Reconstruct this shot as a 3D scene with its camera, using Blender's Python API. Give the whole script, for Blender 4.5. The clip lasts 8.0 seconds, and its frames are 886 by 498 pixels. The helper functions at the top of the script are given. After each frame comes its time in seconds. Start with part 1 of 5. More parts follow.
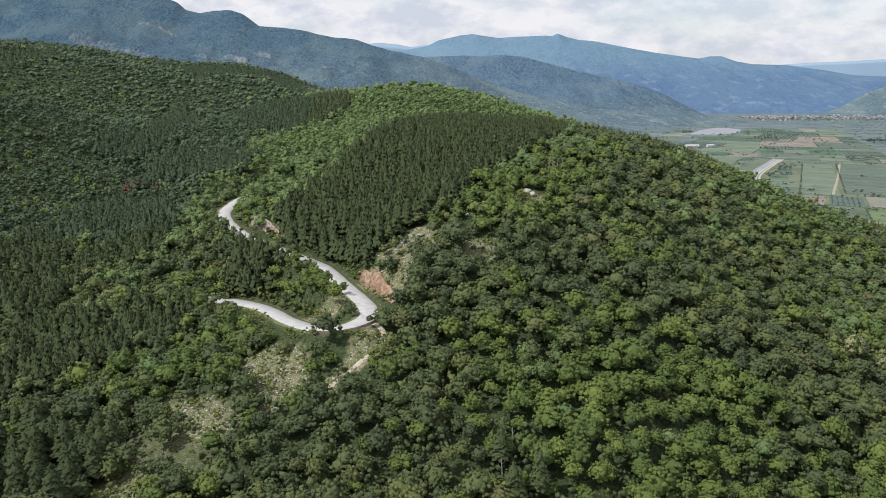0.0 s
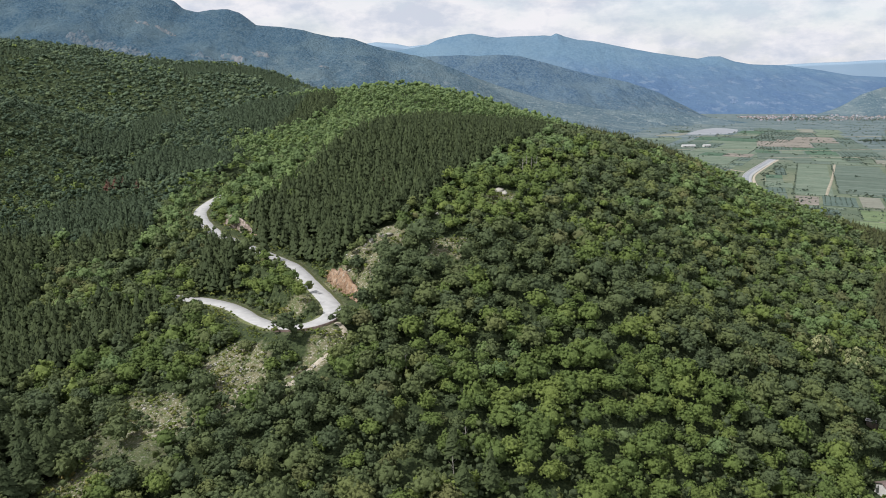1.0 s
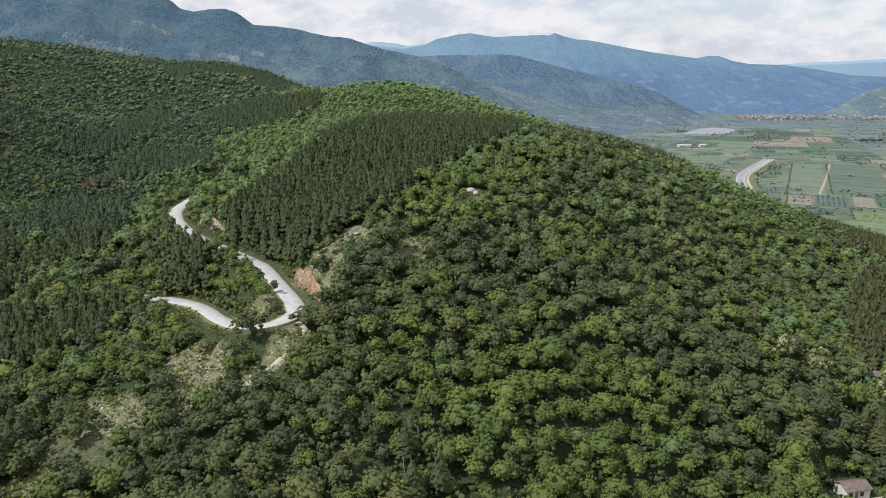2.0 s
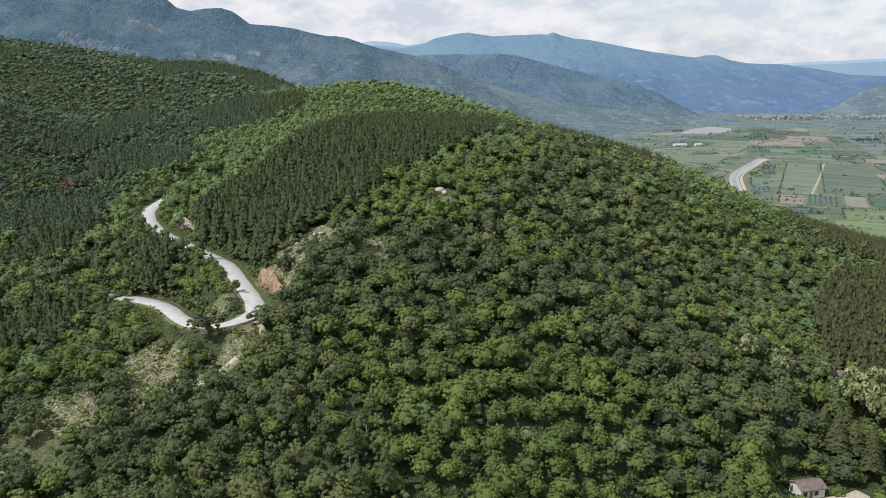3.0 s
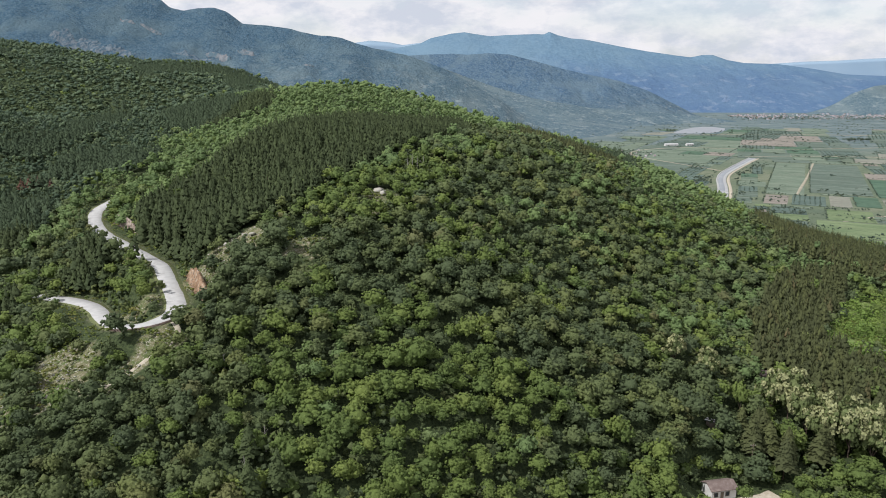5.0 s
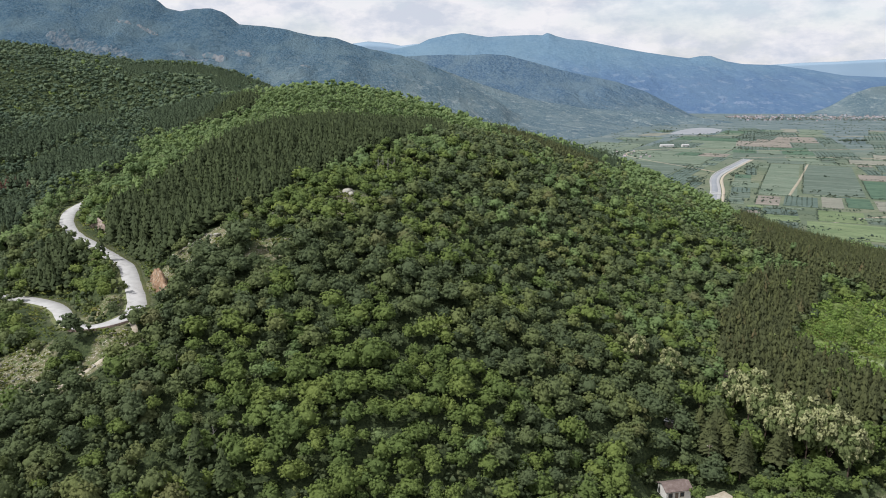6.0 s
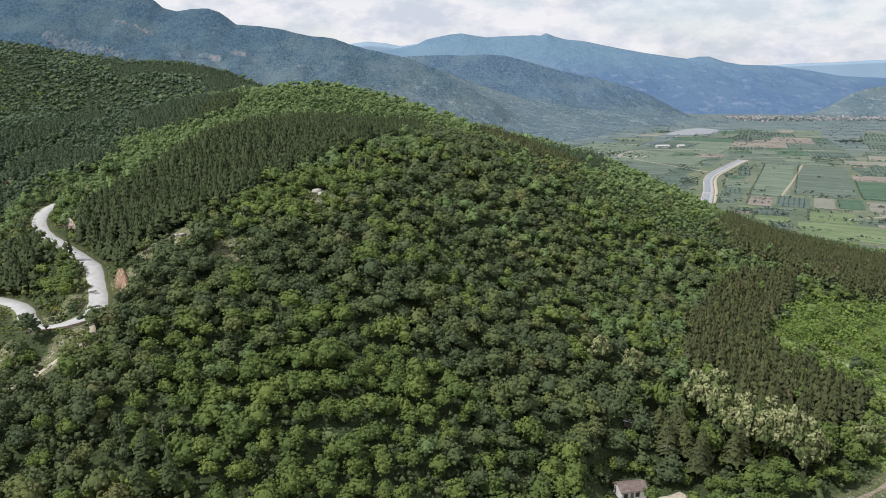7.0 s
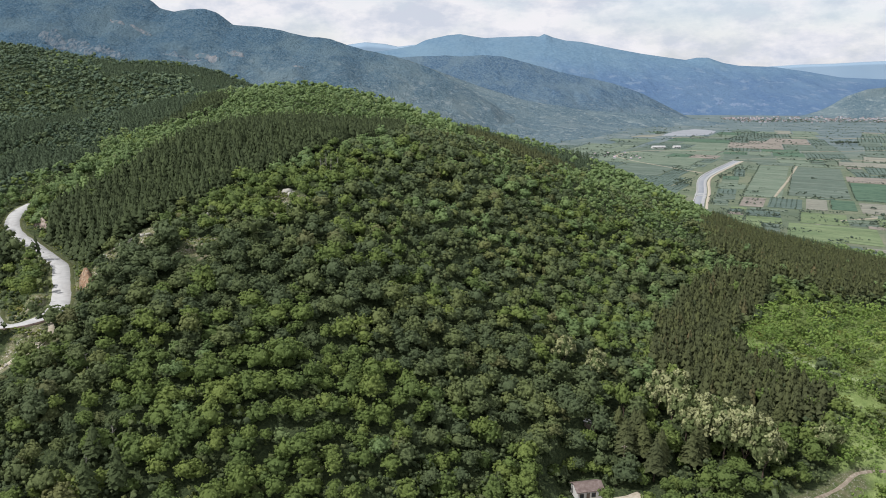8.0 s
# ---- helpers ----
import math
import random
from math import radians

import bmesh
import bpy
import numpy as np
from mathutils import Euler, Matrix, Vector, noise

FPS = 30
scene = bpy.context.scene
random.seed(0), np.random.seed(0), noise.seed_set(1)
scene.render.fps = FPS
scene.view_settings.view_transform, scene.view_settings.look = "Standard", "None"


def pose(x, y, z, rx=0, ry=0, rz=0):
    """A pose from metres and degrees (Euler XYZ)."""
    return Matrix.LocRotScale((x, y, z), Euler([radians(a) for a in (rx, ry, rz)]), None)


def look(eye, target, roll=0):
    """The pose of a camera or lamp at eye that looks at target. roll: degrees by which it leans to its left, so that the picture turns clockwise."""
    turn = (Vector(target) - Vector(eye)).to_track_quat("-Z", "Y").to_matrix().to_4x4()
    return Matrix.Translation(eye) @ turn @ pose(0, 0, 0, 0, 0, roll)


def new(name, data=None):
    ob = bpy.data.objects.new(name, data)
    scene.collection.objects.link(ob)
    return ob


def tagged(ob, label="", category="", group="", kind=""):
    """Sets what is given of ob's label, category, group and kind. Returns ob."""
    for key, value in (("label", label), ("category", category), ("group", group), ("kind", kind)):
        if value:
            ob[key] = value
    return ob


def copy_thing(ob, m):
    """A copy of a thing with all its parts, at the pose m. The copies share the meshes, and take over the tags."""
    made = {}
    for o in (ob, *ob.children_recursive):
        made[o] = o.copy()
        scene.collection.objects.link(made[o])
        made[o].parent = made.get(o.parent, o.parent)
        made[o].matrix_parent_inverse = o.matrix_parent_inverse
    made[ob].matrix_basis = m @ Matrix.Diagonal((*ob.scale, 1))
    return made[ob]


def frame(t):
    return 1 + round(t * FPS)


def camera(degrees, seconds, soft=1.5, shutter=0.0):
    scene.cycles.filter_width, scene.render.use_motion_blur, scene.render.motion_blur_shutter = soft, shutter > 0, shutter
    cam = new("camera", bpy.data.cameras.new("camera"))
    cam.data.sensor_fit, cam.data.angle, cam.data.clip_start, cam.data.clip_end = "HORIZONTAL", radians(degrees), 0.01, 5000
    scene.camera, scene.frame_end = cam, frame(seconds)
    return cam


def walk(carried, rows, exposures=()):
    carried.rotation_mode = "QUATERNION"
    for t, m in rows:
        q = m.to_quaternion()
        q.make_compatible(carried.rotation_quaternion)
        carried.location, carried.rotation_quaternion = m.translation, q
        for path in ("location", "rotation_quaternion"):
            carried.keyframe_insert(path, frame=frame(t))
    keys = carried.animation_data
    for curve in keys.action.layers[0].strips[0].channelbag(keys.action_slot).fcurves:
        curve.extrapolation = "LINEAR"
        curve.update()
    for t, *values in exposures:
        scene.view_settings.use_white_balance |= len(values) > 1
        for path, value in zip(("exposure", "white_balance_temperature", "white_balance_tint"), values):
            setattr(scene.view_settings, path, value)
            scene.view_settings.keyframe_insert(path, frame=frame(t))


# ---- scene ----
# camera: a drone sliding to the right, looking slightly down
cam = camera(62.1, 8.0, soft=0.95)
METRES, EYE, TILT = 85.0, 165.0, -13.0
ROWS = [
    (0.0, 0.0000, 0.0000, 0.0000, 0.000, -0.00),
    (0.5, 0.0550, -0.0012, -0.0017, -0.016, -0.05),
    (1.0, 0.1154, -0.0024, -0.0016, -0.032, -0.12),
    (1.5, 0.1725, -0.0033, -0.0012, -0.047, -0.13),
    (3.0, 0.3628, -0.0069, -0.0003, -0.117, -0.14),
    (3.5, 0.4250, -0.0075, 0.0009, -0.144, -0.13),
    (4.0, 0.4923, -0.0084, 0.0015, -0.152, -0.10),
    (4.5, 0.5536, -0.0092, 0.0028, -0.157, -0.12),
    (6.0, 0.7472, -0.0121, 0.0040, -0.088, -0.19),
    (6.5, 0.8075, -0.0131, 0.0041, -0.073, -0.22),
    (7.0, 0.8747, -0.0139, 0.0045, -0.067, -0.24),
    (7.5, 0.9352, -0.0148, 0.0035, -0.028, -0.29),
    (8.0, 0.9999, -0.0160, 0.0032, -0.015, -0.33),
]
walk(cam, [(t, pose(0, 0, EYE, TILT, 0, 0) @ pose(METRES * x, METRES * y, METRES * z, 90 + pitch, roll, 0)) for t, x, y, z, pitch, roll in ROWS])

# ---- world and sun ----
SUN_EL, SUN_AZ = 52.0, 244.0          # azimuth clockwise from +y
SUN_POWER, SKY_POWER = 3.5, 0.15
scene.view_settings.exposure = 0.17

world = bpy.data.worlds.new("sky")
scene.world = world
world.use_nodes = True
wn, wl = world.node_tree.nodes, world.node_tree.links
wn.clear()
sky = wn.new("ShaderNodeTexSky")
sky.sky_type, sky.sun_disc = "NISHITA", False
sky.sun_elevation, sky.sun_rotation = radians(SUN_EL), radians(SUN_AZ)
sky.air_density, sky.dust_density, sky.ozone_density = 1.0, 1.6, 1.0
tex = wn.new("ShaderNodeTexCoord")
smap = wn.new("ShaderNodeMapping")
smap.inputs["Scale"].default_value = (5.0, 5.0, 11.0)
smap.inputs["Location"].default_value = (0.35, 0.0, 0.9)
wl.new(tex.outputs["Generated"], smap.inputs["Vector"])
cloud = wn.new("ShaderNodeTexNoise")
cloud.inputs["Scale"].default_value, cloud.inputs["Detail"].default_value, cloud.inputs["Roughness"].default_value = 1.6, 8.0, 0.55
wl.new(smap.outputs[0], cloud.inputs["Vector"])
cover = wn.new("ShaderNodeValToRGB")
cover.color_ramp.elements[0].position, cover.color_ramp.elements[1].position = 0.36, 0.56
cover.color_ramp.elements[0].color = (0.66, 0.66, 0.66, 1)
wl.new(cloud.outputs["Fac"], cover.inputs["Fac"])
cloud2 = wn.new("ShaderNodeTexNoise")
cloud2.inputs["Scale"].default_value, cloud2.inputs["Detail"].default_value, cloud2.inputs["Roughness"].default_value = 2.6, 9.0, 0.62
wl.new(smap.outputs[0], cloud2.inputs["Vector"])
shade = wn.new("ShaderNodeValToRGB")
shade.color_ramp.elements[0].position, shade.color_ramp.elements[1].position = 0.40, 0.58
shade.color_ramp.elements[0].color, shade.color_ramp.elements[1].color = (3.75, 4.0, 4.6, 1), (5.25, 5.2, 5.45, 1)
wl.new(cloud2.outputs["Fac"], shade.inputs["Fac"])
smix = wn.new("ShaderNodeMix")
smix.data_type = "RGBA"
wl.new(cover.outputs["Color"], smix.inputs["Factor"])
wl.new(sky.outputs[0], smix.inputs["A"])
wl.new(shade.outputs["Color"], smix.inputs["B"])
back = wn.new("ShaderNodeBackground")
back.inputs["Strength"].default_value = SKY_POWER
wl.new(smix.outputs["Result"], back.inputs["Color"])
wout = wn.new("ShaderNodeOutputWorld")
wl.new(back.outputs[0], wout.inputs["Surface"])

sun = new("sun", bpy.data.lights.new("sun", "SUN"))
sun.data.energy, sun.data.angle, sun.data.color = SUN_POWER, radians(0.9), (1.0, 0.98, 0.965)
SUN_DIR = Vector((math.sin(radians(SUN_AZ)) * math.cos(radians(SUN_EL)), math.cos(radians(SUN_AZ)) * math.cos(radians(SUN_EL)), math.sin(radians(SUN_EL))))
sun.matrix_world = look(tuple(SUN_DIR * 900), (0, 0, 0))


# ---- numeric helpers ----
def lattice(ix, iy, seed):
    n = (ix.astype(np.int64) * 374761393 + iy.astype(np.int64) * 668265263 + seed * 1442695041) & 0x7FFFFFFF
    n = ((n ^ (n >> 13)) * 1274126177) & 0x7FFFFFFF
    return ((n ^ (n >> 16)) & 0xFFFF) / 65535.0


def vnoise(x, y, seed=0):
    """Smooth value noise from 0 to 1."""
    ix, iy = np.floor(x), np.floor(y)
    fx, fy = x - ix, y - iy
    fx, fy = fx * fx * (3 - 2 * fx), fy * fy * (3 - 2 * fy)
    a, b = lattice(ix, iy, seed), lattice(ix + 1, iy, seed)
    c, d = lattice(ix, iy + 1, seed), lattice(ix + 1, iy + 1, seed)
    return (a * (1 - fx) + b * fx) * (1 - fy) + (c * (1 - fx) + d * fx) * fy


def fbm(x, y, octaves=4, seed=0):
    out, amp, tot = 0.0, 1.0, 0.0
    for k in range(octaves):
        out = out + amp * vnoise(x * 2 ** k + 17.3 * k, y * 2 ** k - 9.1 * k, seed + k)
        tot, amp = tot + amp, amp * 0.5
    return out / tot


def inside(x, y, poly):
    """Which points lie in the polygon."""
    x, y = np.asarray(x, float), np.asarray(y, float)
    res = np.zeros(x.shape, bool)
    for (x0, y0), (x1, y1) in zip(poly, poly[1:] + poly[:1]):
        cross = ((y0 > y) != (y1 > y)) & (x < (x1 - x0) * (y - y0) / ((y1 - y0) or 1e-9) + x0)
        res ^= cross
    return res


def sstep(a, b, v):
    u = np.clip((v - a) / (b - a), 0, 1)
    return u * u * (3 - 2 * u)


# ---- relief of the hills: rows of round swells (y, radius, (x, height) ...) ----
RELIEF_NEAR = (
    (0, 130, ((-250, 86.8), (0, 30.9), (250, 23.9))),
    (135, 62, ((-150, -0.1), (-80, 16.6), (-20, 7.7), (40, 14.2), (110, 5.2), (190, 4.1))),
    (195, 58, ((-180, 36.5), (-110, -15.2), (-55, 21.9), (0, 11.5), (55, 24.0), (110, -0.9), (170, 19.5), (230, 31.8))),
    (255, 60, ((-200, 32.0), (-130, -6.2), (-70, 27.0), (-10, -3.3), (50, 30.9), (110, 5.2), (180, -10.5), (260, 9.4))),
    (330, 75, ((-240, 16.8), (-150, 0.2), (-70, 43.4), (10, 21.5), (90, 41.6), (180, 27.9), (300, 37.9))),
)
RELIEF_FAR = (
    (430, 100, ((-320, 126.5), (-190, 13.7), (-60, 40.6), (60, 10.1), (160, 37.5), (280, -18.8), (390, 29.4))),
    (560, 110, ((-420, -7.3), (-280, 7.0), (-140, 20.0), (-20, 65.9), (100, 38.4), (220, 31.1), (340, 10.8))),
    (720, 120, ((-540, 119.8), (-400, 54.2), (-260, 56.8), (-120, 60.2), (30, 9.6), (160, 22.6), (300, 4.1))),
    (900, 130, ((-640, 34.2), (-500, 24.4), (-370, -0.4), (-240, 35.7), (-110, 14.0))),
    (1060, 150, ((-600, 137.0), (-430, 47.6), (-270, 76.9), (-110, 51.1))),
)
RELIEF_CREST = (
    (460, 40, ((20, 0.9), (70, -0.7), (120, 1.2), (170, -0.5))),
    (540, 40, ((20, 2.3), (70, -7.9), (120, -3.3), (170, 0.6), (220, 2.3), (270, -1.0))),
    (620, 40, ((20, 1.7), (70, 0.6), (120, -1.4), (170, 3.0), (220, 6.5), (270, 3.9))),
    (1000, 55, ((-660, 1.8), (-580, 1.6), (-500, -7.9), (-420, -1.0), (-340, -3.8), (-260, 5.3), (-180, -3.6))),
)


def catmull(pts, step):
    p = np.array([pts[0]] + list(pts) + [pts[-1]], float)
    out = []
    for i in range(1, len(p) - 2):
        n = max(2, int(np.linalg.norm(p[i + 1] - p[i]) / step))
        for k in range(n):
            u = k / n
            out.append(0.5 * ((2 * p[i]) + (p[i + 1] - p[i - 1]) * u + (2 * p[i - 1] - 5 * p[i] + 4 * p[i + 1] - p[i + 2]) * u * u + (3 * p[i] - p[i - 1] - 3 * p[i + 1] + p[i + 2]) * u ** 3))
    out.append(p[-2])
    return np.array(out)


# centre line of the mountain road, from the far bend down to the lower leg
ROAD = catmull([(-78, 345, 117.0), (-83, 331, 115.4), (-88.7, 317.5, 113.7), (-90.2, 301.6, 112.0), (-86.5, 287.7, 110.8), (-79.0, 273.4, 109.8), (-71.2, 263.6, 108.6), (-63.5, 256.5, 107.6),
                (-45.6, 236.3, 106.8), (-38.3, 228.2, 106.2), (-30.8, 213.9, 105.3), (-24.5, 201.4, 104.6), (-20.3, 191.0, 104.2), (-20.3, 185.1, 103.6),
                (-24.0, 181.5, 102.8), (-29.2, 181.7, 101.8), (-35.3, 186.9, 100.3), (-42.8, 197.1, 98.6), (-51.2, 209.6, 97.4), (-57.9, 216.1, 97.3),
                (-67.1, 219.9, 97.6), (-80, 224, 97.2), (-95, 226, 95.0)], 1.5)
ROAD_W = 4.8
TRACK_SIDE = [(158, 150), (166, 152), (186, 160), (192, 165), (196, 172), (190, 171), (186, 169), (172, 163), (158, 158)]
OPEN_WOOD = [(-68, 172), (-48, 160), (-46, 150), (-56, 134), (-74, 128), (-80, 145)]
PADS = ((121.5, 163.2, 64.9, 8.0), (130.5, 161.5, 65.0, 5.0), (137.0, 163.0, 65.4, 4.0))


def road_near(x, y):
    """Distance to the road's centre line, and the road's height there."""
    x, y = np.asarray(x, float), np.asarray(y, float)
    d2, z = np.full(x.shape, 1e9), np.zeros(x.shape)
    for px, py, pz in ROAD:
        q = (x - px) ** 2 + (y - py) ** 2
        m = q < d2
        d2, z = np.where(m, q, d2), np.where(m, pz, z)
    return np.sqrt(d2), z


def swell(x, y):
    z = np.zeros(np.shape(x))
    for cy, r, row in RELIEF_NEAR + RELIEF_FAR + RELIEF_CREST:
        for cx, h in row:
            z = z + h * np.exp(-((x - cx) ** 2 + (y - cy) ** 2) / (2.0 * r * r))
    return z


def height(x, y):
    """Ground height in metres."""
    x, y = np.asarray(x, float), np.asarray(y, float)
    z = swell(x, y)
    hill = sstep(3, 25, z)
    z = z + hill * (4.5 * (fbm(x / 38, y / 38, 3, 5) - 0.5) + 1.2 * (fbm(x / 9, y / 9, 2, 8) - 0.5))
    near = (x > -140) & (x < 20) & (y > 150) & (y < 370)
    if near.any():
        d, rz = road_near(x[near], y[near])
        w = 1 - sstep(ROAD_W * 0.5 + 1.4, ROAD_W * 0.5 + 12.0, d)
        z[near] = z[near] * (1 - w) + (rz - 0.22) * w
    for px, py, pz, r in PADS:
        w = 1 - sstep(r * 0.7, r * 1.6, np.hypot(x - px, y - py))
        z = z * (1 - w) + pz * w
    return np.maximum(z, 0.0)


def h1(x, y):
    return float(height(np.array([x], float), np.array([y], float))[0])


# ---- mesh helpers ----
def mesh_from(name, verts, faces, mats, smooth=False, normals=None, tone=None, index=None):
    """A mesh from arrays: faces of one size (n, k)."""
    verts, faces = np.asarray(verts, np.float32), np.asarray(faces, np.int32)
    me = bpy.data.meshes.new(name)
    n, k = faces.shape
    me.vertices.add(len(verts))
    me.vertices.foreach_set("co", verts.ravel())
    me.loops.add(n * k)
    me.loops.foreach_set("vertex_index", faces.ravel())
    me.polygons.add(n)
    me.polygons.foreach_set("loop_start", np.arange(0, n * k, k, dtype=np.int32))
    if smooth or normals is not None:
        me.polygons.foreach_set("use_smooth", np.ones(n, bool))
    for m in mats if isinstance(mats, (list, tuple)) else [mats]:
        me.materials.append(m)
    if index is not None:
        me.polygons.foreach_set("material_index", np.asarray(index, np.int32))
    me.update(calc_edges=True)
    if tone is not None:
        me.attributes.new("tone", "FLOAT", "POINT").data.foreach_set("value", np.asarray(tone, np.float32))
    if normals is not None:
        me.attributes.new("custom_normal", "FLOAT_VECTOR", "POINT").data.foreach_set("vector", np.asarray(normals, np.float32).ravel())
    return me


def part(name, bm, material, parent, label=""):
    """One mesh object under a thing or part."""
    me = bpy.data.meshes.new(name)
    bm.to_mesh(me)
    bm.free()
    me.materials.append(material)
    ob = new(name, me)
    ob.parent = parent
    return tagged(ob, label)


def grid_faces(nx, ny):
    i = np.arange(nx - 1)[None, :] + np.arange(ny - 1)[:, None] * nx
    return np.stack([i, i + 1, i + 1 + nx, i + nx], -1).reshape(-1, 4)


def box(bm, x0, y0, z0, x1, y1, z1):
    v = [bm.verts.new((x, y, z)) for z in (z0, z1) for x, y in ((x0, y0), (x1, y0), (x1, y1), (x0, y1))]
    for f in ((3, 2, 1, 0), (4, 5, 6, 7), (0, 1, 5, 4), (1, 2, 6, 5), (2, 3, 7, 6), (3, 0, 4, 7)):
        bm.faces.new([v[i] for i in f])


# ---- materials ----
class Mat:
    """A small builder of node materials in world coordinates."""

    def __init__(self, name, rough=0.9, spec=0.2):
        self.m = bpy.data.materials.new(name)
        self.m.use_nodes = True
        self.n, self.l = self.m.node_tree.nodes, self.m.node_tree.links
        self.b = self.n["Principled BSDF"]
        self.b.inputs["Roughness"].default_value = rough
        self.b.inputs["Specular IOR Level"].default_value = spec
        self.geo = self.n.new("ShaderNodeNewGeometry")
        self.pos = self.geo.outputs["Position"]

    def noise(self, scale, detail=4, rough=0.55, stretch=None):
        nd = self.n.new("ShaderNodeTexNoise")
        nd.inputs["Scale"].default_value, nd.inputs["Detail"].default_value, nd.inputs["Roughness"].default_value = scale, detail, rough
        src = self.pos
        if stretch:
            mp = self.n.new("ShaderNodeMapping")
            mp.inputs["Scale"].default_value = stretch
            self.l.new(src, mp.inputs["Vector"])
            src = mp.outputs[0]
        self.l.new(src, nd.inputs["Vector"])
        return nd.outputs["Fac"]

    def ramp(self, fac, stops):
        r = self.n.new("ShaderNodeValToRGB")
        e = r.color_ramp.elements
        while len(e) < len(stops):
            e.new(0.5)
        for k, (p, c) in enumerate(stops):
            e[k].position, e[k].color = p, (*c, 1) if len(c) == 3 else c
        self.l.new(fac, r.inputs["Fac"])
        return r.outputs["Color"]

    def mask(self, fac, a, b):
        return self.ramp(fac, [(a, (0, 0, 0)), (b, (1, 1, 1))])

    def mix(self, fac, a, b, mode="MIX"):
        m = self.n.new("ShaderNodeMix")
        m.data_type, m.blend_type = "RGBA", mode
        for sock, v in ((m.inputs["Factor"], fac), (m.inputs["A"], a), (m.inputs["B"], b)):
            if isinstance(v, (int, float)):
                sock.default_value = v
            elif isinstance(v, tuple):
                sock.default_value = (*v, 1)
            else:
                self.l.new(v, sock)
        return m.outputs["Result"]

    def calc(self, op, a, b):
        m = self.n.new("ShaderNodeMath")
        m.operation = op
        for sock, v in zip(m.inputs, (a, b)):
            if isinstance(v, (int, float)):
                sock.default_value = v
            else:
                self.l.new(v, sock)
        return m.outputs[0]

    def attr(self, name):
        a = self.n.new("ShaderNodeAttribute")
        a.attribute_name = name
        return a.outputs["Fac"]

    def chance(self):
        """A number from 0 to 1 for each plant: its own tone plus its object's random."""
        o = self.n.new("ShaderNodeObjectInfo")
        return self.calc("FRACT", self.calc("ADD", self.attr("tone"), o.outputs["Random"]), 0)

    def color(self, c):
        if isinstance(c, tuple):
            self.b.inputs["Base Color"].default_value = (*c, 1)
        else:
            self.l.new(c, self.b.inputs["Base Color"])
        return self

    def bump(self, fac, dist, strength=1.0):
        bp = self.n.new("ShaderNodeBump")
        bp.inputs["Distance"].default_value, bp.inputs["Strength"].default_value = dist, strength
        self.l.new(fac, bp.inputs["Height"])
        self.l.new(bp.outputs[0], self.b.inputs["Normal"])
        return self

    def passes(self, c, amount):
        """Leaves let some light pass."""
        t = self.n.new("ShaderNodeBsdfTranslucent")
        self.l.new(c, t.inputs["Color"])
        mx = self.n.new("ShaderNodeMixShader")
        mx.inputs[0].default_value = amount
        out = self.n["Material Output"]
        self.l.new(self.b.outputs[0], mx.inputs[1])
        self.l.new(t.outputs[0], mx.inputs[2])
        self.l.new(mx.outputs[0], out.inputs["Surface"])
        return self


def leaf_material(name, stops, patch, passing=0.25, rough=0.55, grain=1.0, relief=0.9):
    m = Mat(name, rough, 0.12)
    c = m.ramp(m.chance(), stops)
    wide = m.mask(m.noise(0.022, 3), 0.40, 0.62)
    c = m.mix(m.calc("MULTIPLY", wide, 0.55), c, patch)
    spray = m.noise(1.7, 6, 0.75)
    fine = m.ramp(spray, [(0.32, (1 - 0.42 * grain,) * 3), (0.68, (1 + 0.36 * grain, 1 + 0.33 * grain, 1 + 0.24 * grain))])
    c = m.mix(1.0, c, fine, "MULTIPLY")
    m.color(c).bump(spray, 0.7, relief).passes(c, passing)
    return m.m


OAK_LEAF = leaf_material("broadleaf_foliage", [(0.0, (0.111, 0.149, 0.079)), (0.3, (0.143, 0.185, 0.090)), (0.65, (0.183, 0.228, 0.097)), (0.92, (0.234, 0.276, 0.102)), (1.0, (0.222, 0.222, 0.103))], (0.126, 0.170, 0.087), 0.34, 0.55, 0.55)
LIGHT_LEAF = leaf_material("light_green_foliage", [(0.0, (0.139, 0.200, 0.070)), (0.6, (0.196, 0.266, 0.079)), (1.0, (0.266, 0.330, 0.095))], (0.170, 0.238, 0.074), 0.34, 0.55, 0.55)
# young light leaves, painted paler still and slightly hazy for their distance
HILLTOP_LEAF = leaf_material("hazed_hilltop_foliage", [(0.0, (0.160, 0.238, 0.102)), (0.5, (0.213, 0.304, 0.123)), (0.9, (0.267, 0.360, 0.142)), (1.0, (0.256, 0.313, 0.142))], (0.194, 0.278, 0.116), 0.34, 0.55, 0.55)
OLIVE_PINE = leaf_material("olive_pine_needles", [(0.0, (0.067, 0.079, 0.039)), (0.6, (0.089, 0.102, 0.045)), (0.95, (0.113, 0.128, 0.051)), (1.0, (0.142, 0.116, 0.062))], (0.082, 0.094, 0.043), 0.18, 0.8, 0.5, 0.5)
PINE_LEAF = leaf_material("pine_needles", [(0.0, (0.051, 0.070, 0.033)), (0.6, (0.063, 0.083, 0.037)), (0.97, (0.072, 0.096, 0.041)), (1.0, (0.077, 0.097, 0.043))], (0.057, 0.075, 0.035), 0.15, 0.8, 0.35, 0.4)
# the next three are bluer copies of near foliage, with distance haze painted in
FAR_LEAF = leaf_material("hazed_far_foliage", [(0.0, (0.070, 0.102, 0.086)), (0.5, (0.092, 0.128, 0.100)), (1.0, (0.128, 0.166, 0.112))], (0.080, 0.112, 0.092))
